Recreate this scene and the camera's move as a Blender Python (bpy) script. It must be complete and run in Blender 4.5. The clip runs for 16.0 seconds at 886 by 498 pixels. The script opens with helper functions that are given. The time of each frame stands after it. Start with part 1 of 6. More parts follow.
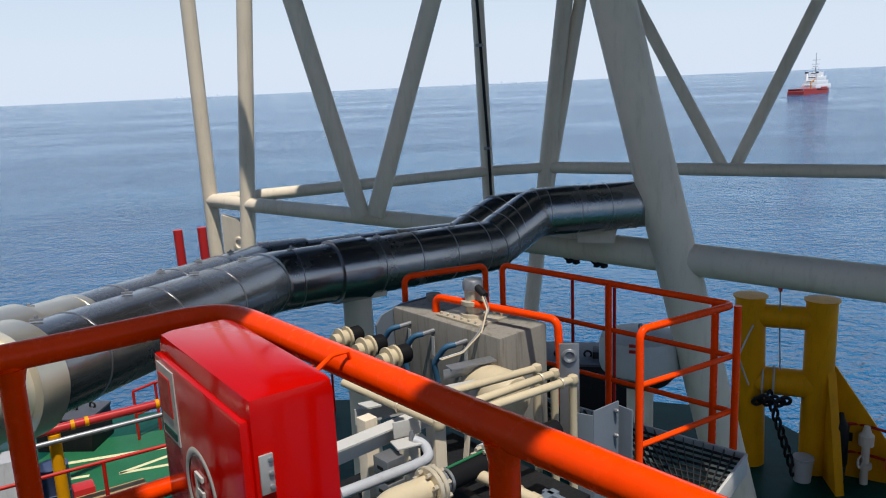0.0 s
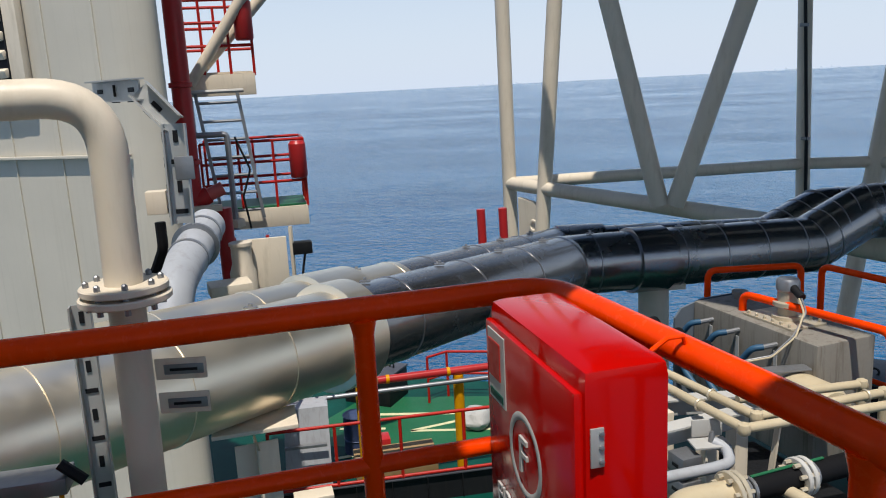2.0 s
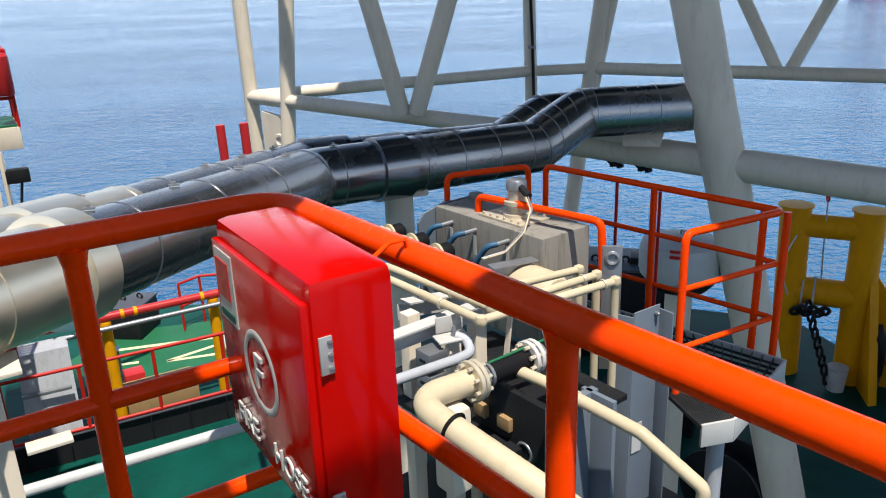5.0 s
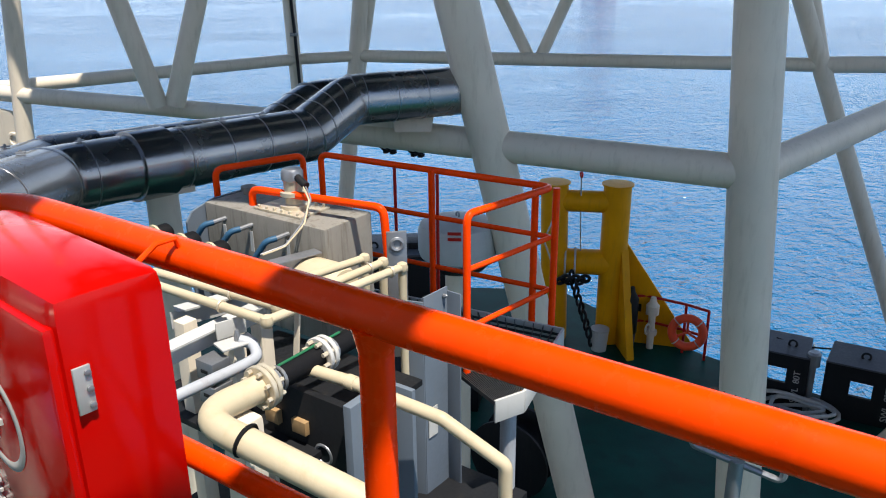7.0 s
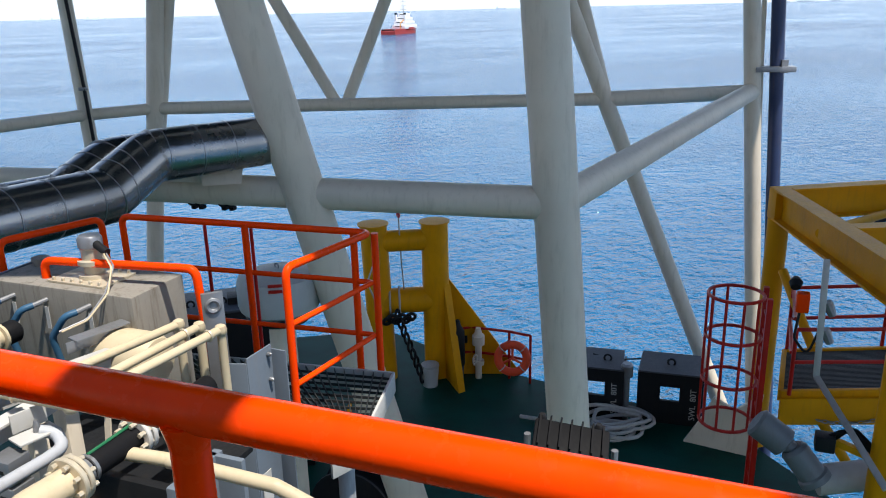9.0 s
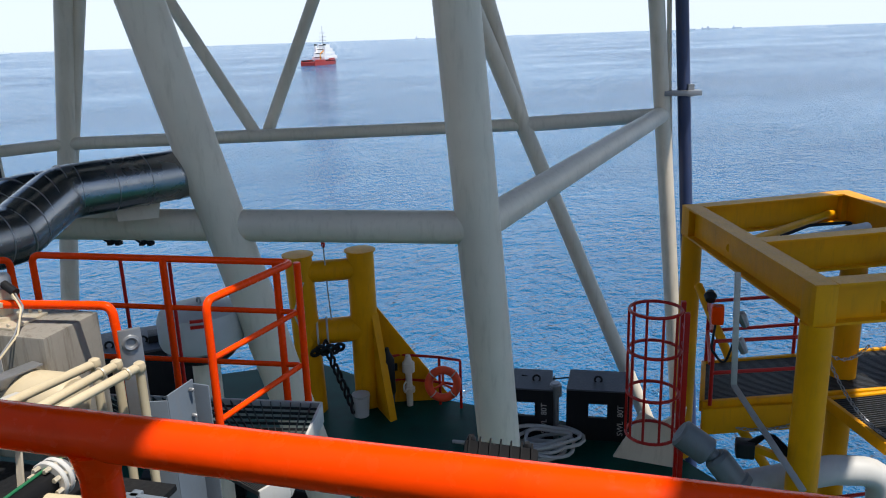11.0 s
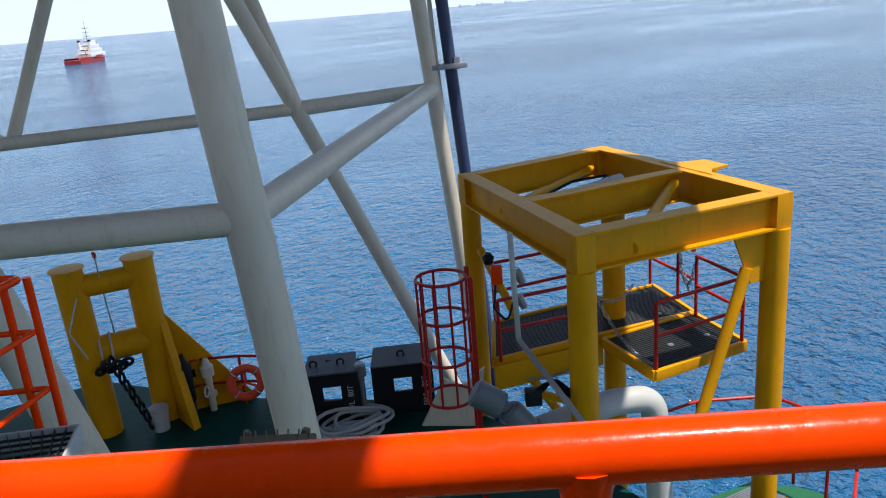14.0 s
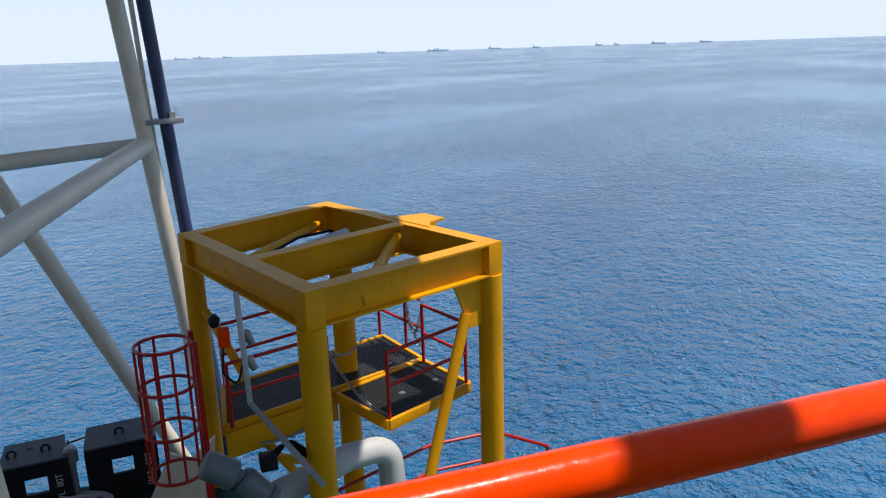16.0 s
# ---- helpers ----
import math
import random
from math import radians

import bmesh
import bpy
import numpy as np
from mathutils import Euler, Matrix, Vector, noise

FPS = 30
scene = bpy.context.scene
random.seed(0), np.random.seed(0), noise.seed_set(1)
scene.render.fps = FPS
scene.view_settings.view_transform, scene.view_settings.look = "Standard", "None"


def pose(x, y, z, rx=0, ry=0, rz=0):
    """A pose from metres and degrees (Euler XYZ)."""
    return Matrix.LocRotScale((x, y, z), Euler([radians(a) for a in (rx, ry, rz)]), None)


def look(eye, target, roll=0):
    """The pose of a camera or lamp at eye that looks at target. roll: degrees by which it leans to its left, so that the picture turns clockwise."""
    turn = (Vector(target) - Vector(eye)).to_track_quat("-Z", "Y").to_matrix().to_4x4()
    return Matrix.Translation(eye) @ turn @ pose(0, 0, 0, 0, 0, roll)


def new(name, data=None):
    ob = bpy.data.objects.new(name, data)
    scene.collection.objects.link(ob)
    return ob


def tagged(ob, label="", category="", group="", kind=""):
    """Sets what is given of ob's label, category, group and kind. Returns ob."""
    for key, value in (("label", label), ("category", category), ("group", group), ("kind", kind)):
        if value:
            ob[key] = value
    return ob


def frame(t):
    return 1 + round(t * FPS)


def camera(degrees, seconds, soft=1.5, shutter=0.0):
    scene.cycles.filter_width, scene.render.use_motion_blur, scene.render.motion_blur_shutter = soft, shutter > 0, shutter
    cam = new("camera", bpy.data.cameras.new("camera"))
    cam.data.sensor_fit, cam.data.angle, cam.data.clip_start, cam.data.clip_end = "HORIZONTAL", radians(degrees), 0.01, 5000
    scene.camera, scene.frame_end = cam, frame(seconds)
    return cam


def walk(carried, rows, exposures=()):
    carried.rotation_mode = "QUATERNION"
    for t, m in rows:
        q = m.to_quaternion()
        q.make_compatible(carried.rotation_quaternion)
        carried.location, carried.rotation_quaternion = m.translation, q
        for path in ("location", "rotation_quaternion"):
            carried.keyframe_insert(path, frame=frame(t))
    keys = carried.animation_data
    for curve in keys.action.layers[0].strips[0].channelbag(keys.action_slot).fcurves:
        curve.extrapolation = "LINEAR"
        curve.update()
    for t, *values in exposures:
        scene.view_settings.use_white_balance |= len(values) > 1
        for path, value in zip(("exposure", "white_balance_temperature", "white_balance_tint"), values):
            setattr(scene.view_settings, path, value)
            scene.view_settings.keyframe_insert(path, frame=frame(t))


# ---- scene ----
cam = camera(59.2, 16.0, 1.05)
# seconds, eye, target, roll
PATH = [
    (0, (0.02, 0.021, 1.721), (-0.012, 1.977, 1.306), -2.6),
    (0.5, (-0.005, 0.017, 1.719), (-0.262, 1.958, 1.313), -2.6),
    (1, (-0.035, 0.021, 1.708), (-0.421, 1.94, 1.297), -2.3),
    (1.5, (-0.075, 0.025, 1.702), (-0.636, 1.903, 1.301), -2.2),
    (2, (-0.097, 0.002, 1.701), (-0.834, 1.815, 1.29), -3.0),
    (2.5, (-0.089, -0.042, 1.708), (-0.88, 1.745, 1.288), -3.1),
    (3, (-0.091, -0.03, 1.693), (-0.842, 1.766, 1.231), -2.3),
    (3.5, (-0.089, -0.019, 1.689), (-0.745, 1.793, 1.154), -2.6),
    (4, (-0.07, 0.007, 1.69), (-0.512, 1.856, 1.07), -3.0),
    (4.5, (-0.052, 0.019, 1.692), (-0.374, 1.884, 1.044), -2.5),
    (5, (-0.03, 0.036, 1.687), (-0.162, 1.923, 1.037), -2.1),
    (5.2, (-0.019, 0.032, 1.692), (-0.086, 1.92, 1.036), -2.1),
    (7.3, (-0.066, 0.255, 1.611), (0.430, 2.068, 0.928), -0.6),
    (7.5, (-0.07, 0.271, 1.609), (0.465, 2.075, 0.932), -0.7),
    (8, (-0.085, 0.309, 1.627), (0.55, 2.09, 0.974), -1.1),
    (8.5, (-0.049, 0.276, 1.641), (0.738, 2.004, 1.013), -1.3),
    (9, (-0.03, 0.265, 1.647), (0.837, 1.967, 1.055), -1.4),
    (9.5, (-0.027, 0.233, 1.638), (0.898, 1.916, 1.078), -1.5),
    (9.7, (-0.027, 0.228, 1.638), (0.925, 1.897, 1.085), -1.5),
    (12, (-0.022, 0.2, 1.643), (1.041, 1.815, 1.132), -1.8),
    (12.5, (-0.025, 0.211, 1.63), (1.067, 1.808, 1.125), -1.8),
    (13, (0.066, 0.116, 1.634), (1.222, 1.646, 1.067), -3.5),
    (13.5, (0.126, 0.046, 1.637), (1.372, 1.496, 1.05), -3.9),
    (14, (0.282, 0.001, 1.575), (1.679, 1.302, 0.980), -4.8),
    (14.5, (0.319, -0.002, 1.563), (1.845, 1.121, 0.922), -3.9),
    (15, (0.322, -0.03, 1.556), (1.895, 1.036, 0.932), -4.1),
    (15.5, (0.329, -0.051, 1.571), (2.006, 0.877, 0.997), -2.9),
    (16, (0.324, -0.018, 1.589), (2.115, 0.72, 1.089), -1.9),
]
walk(cam, [(t, look(eye, target, roll)) for t, eye, target, roll in PATH], [(0.0, 0.0), (3.0, -0.06), (4.0, 0.23), (5.0, 0.57), (7.5, 0.69), (9.0, 0.60), (12.0, 0.3), (14.5, 0.38), (16.0, 0.18)])

# ---------------------------------------------------------------- light
SUN_TO = Vector((0.12, -0.33, 0.935)).normalized()
world = bpy.data.worlds.new("sky")
scene.world = world
world.use_nodes = True
wn = world.node_tree
sky = wn.nodes.new("ShaderNodeTexSky")
sky.sky_type, sky.sun_disc = "NISHITA", False
sky.sun_elevation = math.asin(SUN_TO.z)
sky.sun_rotation = math.atan2(SUN_TO.x, SUN_TO.y)
sky.air_density, sky.dust_density, sky.ozone_density = 1.0, 0.15, 3.0
# pale sea haze low over the horizon
geo = wn.nodes.new("ShaderNodeTexCoord")
sep = wn.nodes.new("ShaderNodeSeparateXYZ")
low = wn.nodes.new("ShaderNodeMapRange")
low.inputs["From Min"].default_value, low.inputs["From Max"].default_value = 0.0, 0.52
haze = wn.nodes.new("ShaderNodeMix")
haze.data_type = "RGBA"
haze.inputs["A"].default_value = (5.8, 6.6, 7.8, 1)
wn.links.new(geo.outputs["Generated"], sep.inputs[0])
wn.links.new(sep.outputs["Z"], low.inputs["Value"])
wn.links.new(low.outputs[0], haze.inputs["Factor"])
wn.links.new(sky.outputs[0], haze.inputs["B"])
wn.links.new(haze.outputs["Result"], wn.nodes["Background"].inputs[0])
wn.nodes["Background"].inputs[1].default_value = 0.118
sun = new("sun", bpy.data.lights.new("sun", "SUN"))
sun.data.energy, sun.data.angle, sun.data.color = 4.9, radians(0.55), (1.0, 0.95, 0.87)
sun.matrix_world = look(SUN_TO * 50, (0, 0, 0))

# ---------------------------------------------------------------- materials
def nodes_of(name):
    m = bpy.data.materials.new(name)
    m.use_nodes = True
    return m, m.node_tree.nodes, m.node_tree.links, m.node_tree.nodes["Principled BSDF"]


def noise_node(n, l, scale, detail=4.0, rough=0.55, stretch=None):
    tc = n.new("ShaderNodeTexCoord")
    t = n.new("ShaderNodeTexNoise")
    t.inputs["Scale"].default_value, t.inputs["Detail"].default_value, t.inputs["Roughness"].default_value = scale, detail, rough
    if stretch:
        mp = n.new("ShaderNodeMapping")
        mp.inputs["Scale"].default_value = stretch
        l.new(tc.outputs["Object"], mp.inputs[0])
        l.new(mp.outputs[0], t.inputs["Vector"])
    else:
        l.new(tc.outputs["Object"], t.inputs["Vector"])
    return t


def ramp(n, l, src, stops):
    r = n.new("ShaderNodeValToRGB")
    while len(r.color_ramp.elements) < len(stops):
        r.color_ramp.elements.new(0.5)
    for e, (p, c) in zip(r.color_ramp.elements, stops):
        e.position, e.color = p, (*c, 1) if len(c) == 3 else c
    l.new(src, r.inputs[0])
    return r


def mix_rgb(n, l, fac, a, b):
    m = n.new("ShaderNodeMix")
    m.data_type = "RGBA"
    for sock, v in ((m.inputs["Factor"], fac), (m.inputs["A"], a), (m.inputs["B"], b)):
        if isinstance(v, bpy.types.NodeSocket):
            l.new(v, sock)
        elif isinstance(v, (int, float)):
            sock.default_value = v
        else:
            sock.default_value = (*v, 1)
    return m.outputs["Result"]


def paint(name, base, rough=0.35, dirt=(0.12, 0.09, 0.06), dirt_amount=0.35, metal=0.0, bump=0.02, vary=0.12, streak=(3, 3, 0.5), coat=0.0, spec=0.3):
    """Painted or bare steel: tone variation, streaked grime, fine relief."""
    m, n, l, b = nodes_of(name)
    big = noise_node(n, l, 1.3, 5)
    fine = noise_node(n, l, 38, 3)
    st = noise_node(n, l, 4.0, 8, 0.65, streak)
    c0 = tuple(max(0, v * (1 - vary)) for v in base)
    c1 = tuple(min(1, v * (1 + vary)) for v in base)
    tone = ramp(n, l, big.outputs[0], [(0.3, c0), (0.7, c1)])
    mask = ramp(n, l, st.outputs[0], [(0.52, (0, 0, 0)), (0.74, (dirt_amount,) * 3)])
    l.new(mix_rgb(n, l, mask.outputs[0], tone.outputs[0], dirt), b.inputs["Base Color"])
    rr = ramp(n, l, fine.outputs[0], [(0.3, (max(0.03, rough - 0.08),) * 3), (0.75, (min(1, rough + 0.14),) * 3)])
    l.new(rr.outputs[0], b.inputs["Roughness"])
    b.inputs["Metallic"].default_value = metal
    b.inputs["Coat Weight"].default_value = coat
    b.inputs["Specular IOR Level"].default_value = spec
    bp = n.new("ShaderNodeBump")
    bp.inputs["Strength"].default_value, bp.inputs["Distance"].default_value = bump * 8, 0.004
    l.new(fine.outputs[0], bp.inputs["Height"])
    l.new(bp.outputs[0], b.inputs["Normal"])
    return m


def clad(name, base, rough, metal):
    """Smooth sheet cladding: slow tone drift, faint rolling waves, a few dull smears."""
    m, n, l, b = nodes_of(name)
    slow = noise_node(n, l, 0.9, 3)
    smear = noise_node(n, l, 2.6, 5, 0.6)
    tone = ramp(n, l, slow.outputs[0], [(0.3, tuple(v * 0.85 for v in base)), (0.7, base)])
    l.new(tone.outputs[0], b.inputs["Base Color"])
    rr = ramp(n, l, smear.outputs[0], [(0.45, (rough,) * 3), (0.75, (rough + 0.16,) * 3)])
    l.new(rr.outputs[0], b.inputs["Roughness"])
    b.inputs["Metallic"].default_value = metal
    bp = n.new("ShaderNodeBump")
    bp.inputs["Strength"].default_value, bp.inputs["Distance"].default_value = 0.25, 0.01
    l.new(smear.outputs[0], bp.inputs["Height"])
    l.new(bp.outputs[0], b.inputs["Normal"])
    return m


M_ORANGE = paint("orange_rail_paint", (0.90, 0.052, 0.0005), 0.20, (0.60, 0.026, 0.0005), 0.35, spec=0.12, bump=0.025)
M_RED = paint("red_rail_paint", (0.42, 0.012, 0.006), 0.38, (0.16, 0.02, 0.01), 0.4, spec=0.25)
M_BOX = paint("red_gelcoat", (0.44, 0.002, 0.001), 0.12, (0.36, 0.006, 0.003), 0.25, bump=0.003, spec=0.2)
M_REDPIPE = paint("dark_red_pipe_paint", (0.42, 0.02, 0.02), 0.35)
M_CREAM = paint("cream_structure_paint", (0.66, 0.57, 0.445), 0.42, (0.36, 0.29, 0.19), 0.35, vary=0.06)
M_WALL = paint("pale_casing_paint", (0.52, 0.475, 0.39), 0.5, (0.42, 0.38, 0.30), 0.35, vary=0.05, streak=(6, 6, 0.15))
M_PIPEWHITE = paint("ivory_pipe_paint", (0.50, 0.415, 0.275), 0.38, (0.40, 0.28, 0.14), 0.4)
M_YELLOW = paint("yellow_paint", (0.66, 0.285, 0.002), 0.40, (0.30, 0.15, 0.02), 0.35, spec=0.14)
# shaded stretch of the stainless cladding, the dark reflection put into its colour
M_SHADECLAD = clad("shaded_cladding", (0.34, 0.33, 0.325), 0.21, 0.95)
M_SEAM = clad("cladding_seam", (0.34, 0.33, 0.33), 0.3, 0.9)
M_SILVER = clad("stainless_cladding", (0.95, 0.84, 0.66), 0.32, 0.93)
M_STEEL = paint("galvanised_steel", (0.28, 0.285, 0.295), 0.42, (0.22, 0.20, 0.18), 0.35, metal=0.7)
M_TANK = paint("weathered_grey_tank", (0.24, 0.222, 0.19), 0.6, (0.09, 0.07, 0.045), 0.85, metal=0.15, streak=(5, 5, 0.4))
M_PANEL = paint("grey_blue_panel", (0.125, 0.15, 0.18), 0.45, (0.16, 0.15, 0.14), 0.3)
M_TRAY = paint("dull_galvanised_tray", (0.46, 0.46, 0.44), 0.42, (0.22, 0.19, 0.15), 0.4, metal=0.5)
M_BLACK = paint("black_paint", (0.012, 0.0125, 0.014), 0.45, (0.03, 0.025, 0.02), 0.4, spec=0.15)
M_RUBBER = paint("black_rubber", (0.008, 0.008, 0.009), 0.6, (0.014, 0.013, 0.012), 0.4, spec=0.08)
M_BLUEPIPE = paint("dark_blue_pipe_paint", (0.035, 0.05, 0.11), 0.35)
M_BLUEHOSE = paint("blue_hose", (0.03, 0.09, 0.16), 0.45)
M_GREEN = paint("green_deck_paint", (0.003, 0.052, 0.038), 0.42, (0.006, 0.026, 0.022), 0.6, streak=(0.5, 0.5, 0.5), vary=0.25, spec=0.08)
M_GREENLIT = paint("green_grating_lit_deck", (0.012, 0.11, 0.045), 0.5)
M_WHITE = paint("white_paint", (0.44, 0.43, 0.405), 0.45, (0.35, 0.30, 0.22), 0.3)
M_GREYPLASTIC = paint("grey_conduit", (0.36, 0.37, 0.39), 0.45)
M_GRATE = paint("dark_grating", (0.03, 0.032, 0.033), 0.5, metal=0.2)
M_ROPE = paint("mooring_rope", (0.42, 0.41, 0.39), 0.8, (0.25, 0.23, 0.2), 0.5, bump=0.08)
M_MOTOR = paint("grey_motor_paint", (0.13, 0.145, 0.15), 0.4)
M_SHIPRED = paint("ship_red", (0.38, 0.04, 0.035), 0.5)
M_SHIPWHITE = paint("ship_white", (0.80, 0.80, 0.80), 0.5, (0.5, 0.5, 0.5), 0.2)
M_BRONZE = paint("flange_steel", (0.55, 0.48, 0.36), 0.4, (0.25, 0.16, 0.08), 0.5, metal=0.4)
M_RING = paint("lifebuoy_orange", (0.75, 0.07, 0.02), 0.5)
M_WOOD = paint("timber_dunnage", (0.32, 0.20, 0.09), 0.7)
M_MARK = paint("deck_line_paint", (0.62, 0.58, 0.34), 0.6)
# top plates and flanges, greyer than the black sides
M_PANELDARK = paint("dark_grey_top", (0.06, 0.063, 0.075), 0.5, (0.14, 0.14, 0.14), 0.4)
# the haze of distance is put into the far ships' pale colour
M_HAZE = paint("hazy_far_ship", (0.72, 0.77, 0.82), 0.8)


def sea_material():
    m, n, l, b = nodes_of("sea_water")
    tc = n.new("ShaderNodeTexCoord")
    swirl = noise_node(n, l, 0.006, 6, 0.62, (1, 1.8, 1))
    patch = ramp(n, l, swirl.outputs[0], [(0.35, (0.001, 0.064, 0.165)), (0.68, (0.014, 0.145, 0.30))])
    l.new(patch.outputs[0], b.inputs["Base Color"])
    rr = ramp(n, l, swirl.outputs[0], [(0.42, (0.13,) * 3), (0.62, (0.07,) * 3)])
    l.new(rr.outputs[0], b.inputs["Roughness"])
    b.inputs["IOR"].default_value = 1.34
    b.inputs["Specular IOR Level"].default_value = 0.72
    height = None
    calm = ramp(n, l, swirl.outputs[0], [(0.52, (1.0,) * 3), (0.68, (0.6,) * 3)])
    for scale, dist, stretch in ((0.09, 0.6, (1, 1.3, 1)), (0.42, 0.80, (1, 1.25, 1)), (1.3, 0.68, (1, 1.15, 1)), (4.0, 0.24, (1, 1, 1))):
        w = noise_node(n, l, scale, 3, 0.5, stretch)
        bp = n.new("ShaderNodeBump")
        bp.inputs["Distance"].default_value = dist
        l.new(calm.outputs[0], bp.inputs["Strength"])
        l.new(w.outputs[0], bp.inputs["Height"])
        if height:
            l.new(height.outputs[0], bp.inputs["Normal"])
        height = bp
    l.new(height.outputs[0], b.inputs["Normal"])
    return m


M_SEA = sea_material()

# ---------------------------------------------------------------- builders
V = Vector
UP = V((0, 0, 1))


def root_base(ob):
    while ob.parent:
        ob = ob.parent
    return ob.location


def thing(name, base, label, category, group="", kind=""):
    e = new(name)
    e.location = base
    e.empty_display_size = 0.1
    return tagged(e, label, category, group, kind)


def mesh_object(name, bm, mat, base, smooth=True):
    bm.transform(Matrix.Translation(-V(base)))
    bmesh.ops.recalc_face_normals(bm, faces=bm.faces)
    me = bpy.data.meshes.new(name)
    bm.to_mesh(me)
    bm.free()
    me.materials.append(mat)
    if smooth:
        for p in me.polygons:
            p.use_smooth = True
        me.set_sharp_from_angle(angle=radians(35))
    return new(name, me)


def part(name, bm, mat, parent, label=""):
    ob = mesh_object(name, bm, mat, root_base(parent))
    ob.parent = parent
    if label:
        ob["label"] = label
    return ob


def solo(name, bm, mat, base, label, category, group="", kind=""):
    ob = mesh_object(name, bm, mat, base)
    ob.location = base
    return tagged(ob, label, category, group, kind)


def frame_of(d):
    d = d.normalized()
    a = d.cross(UP) if abs(d.z) < 0.95 else d.cross(V((1, 0, 0)))
    a.normalize()
    return a, d.cross(a)


def rounded(pts, bend, steps=6):
    """A polyline with its corners turned into arcs of about that radius."""
    pts = [V(p) for p in pts]
    if bend <= 0 or len(pts) < 3:
        return pts
    out = [pts[0]]
    for a, b, c in zip(pts, pts[1:], pts[2:]):
        u, w = (a - b), (c - b)
        ang = u.angle(w)
        if ang > 3.1:
            out.append(b)
            continue
        cut = min(bend / math.tan(ang / 2), 0.49 * u.length, 0.49 * w.length)
        p, q = b + u.normalized() * cut, b + w.normalized() * cut
        for i in range(steps + 1):
            t = i / steps
            out.append(p * (1 - t) ** 2 + b * 2 * t * (1 - t) + q * t * t)
    out.append(pts[-1])
    return out


def tube(bm, pts, r, seg=12, bend=0.0, r2=None, cap=True, steps=6):
    pts = rounded(pts, bend, steps)
    rings, prev = [], None
    for i, p in enumerate(pts):
        d = (pts[min(i + 1, len(pts) - 1)] - pts[max(i - 1, 0)]).normalized()
        if prev is None:
            a, b = frame_of(d)
        else:
            a = (prev - d * prev.dot(d)).normalized()
            b = d.cross(a)
        prev = a
        rad = r if r2 is None else r + (r2 - r) * i / (len(pts) - 1)
        rings.append([bm.verts.new(p + (a * math.cos(k * math.tau / seg) + b * math.sin(k * math.tau / seg)) * rad) for k in range(seg)])
    for u, w in zip(rings, rings[1:]):
        for k in range(seg):
            bm.faces.new((u[k], u[(k + 1) % seg], w[(k + 1) % seg], w[k]))
    if cap:
        bm.faces.new(rings[0][::-1])
        bm.faces.new(rings[-1])
    return bm


def pipe(pts, r, seg=12, bend=0.0, r2=None, cap=True, steps=6):
    return tube(bmesh.new(), pts, r, seg, bend, r2, cap, steps)


def lathe(bm, base, axis, profile, seg=16):
    """profile: (radius, height along the axis) from the base."""
    axis = V(axis).normalized()
    a, b = frame_of(axis)
    rings = []
    for r, h in profile:
        c = V(base) + axis * h
        rings.append([bm.verts.new(c + (a * math.cos(k * math.tau / seg) + b * math.sin(k * math.tau / seg)) * max(r, 0.0005)) for k in range(seg)])
    for u, w in zip(rings, rings[1:]):
        for k in range(seg):
            bm.faces.new((u[k], u[(k + 1) % seg], w[(k + 1) % seg], w[k]))
    bm.faces.new(rings[0][::-1])
    bm.faces.new(rings[-1])
    return bm


def block(bm, centre, size, ux=(1, 0, 0), uy=None, bevel=0.0, uz=UP):
    ux, uz = V(ux).normalized(), V(uz).normalized()
    uy = V(uy).normalized() if uy is not None else uz.cross(ux).normalized()
    uz = ux.cross(uy)
    start = len(bm.verts)
    vs = []
    for k in (-1, 1):
        for j in (-1, 1):
            for i in (-1, 1):
                vs.append(bm.verts.new(V(centre) + ux * i * size[0] / 2 + uy * j * size[1] / 2 + uz * k * size[2] / 2))
    fs = [bm.faces.new([vs[i] for i in f]) for f in ((0, 2, 3, 1), (4, 5, 7, 6), (0, 1, 5, 4), (2, 6, 7, 3), (0, 4, 6, 2), (1, 3, 7, 5))]
    if bevel > 0:
        es = {e for f in fs for e in f.edges}
        bmesh.ops.bevel(bm, geom=list(es), offset=bevel, segments=2, affect="EDGES", profile=0.6)
    return bm


def cuboid(centre, size, ux=(1, 0, 0), uy=None, bevel=0.004, uz=UP):
    return block(bmesh.new(), centre, size, ux, uy, bevel, uz)


def prism(bm, outline, way):
    a = [bm.verts.new(V(p)) for p in outline]
    b = [bm.verts.new(V(p) + V(way)) for p in outline]
    n = len(a)
    bm.faces.new(a[::-1])
    bm.faces.new(b)
    for i in range(n):
        bm.faces.new((a[i], a[(i + 1) % n], b[(i + 1) % n], b[i]))
    return bm


def beam_between(bm, a, b, width, height, bevel=0.0):
    """A bar with its top face level, from a to b along its middle."""
    a, b = V(a), V(b)
    return block(bm, (a + b) / 2, ((b - a).length, width, height), (b - a), None, bevel, UP)


def i_beam(bm, a, b, width, height, t=0.02):
    """An I section whose top middle line runs from a to b."""
    a, b = V(a), V(b)
    beam_between(bm, a - UP * t / 2, b - UP * t / 2, width, t)
    beam_between(bm, a - UP * (height - t / 2), b - UP * (height - t / 2), width, t)
    beam_between(bm, a - UP * height / 2, b - UP * height / 2, t, height - 2 * t)
    return bm


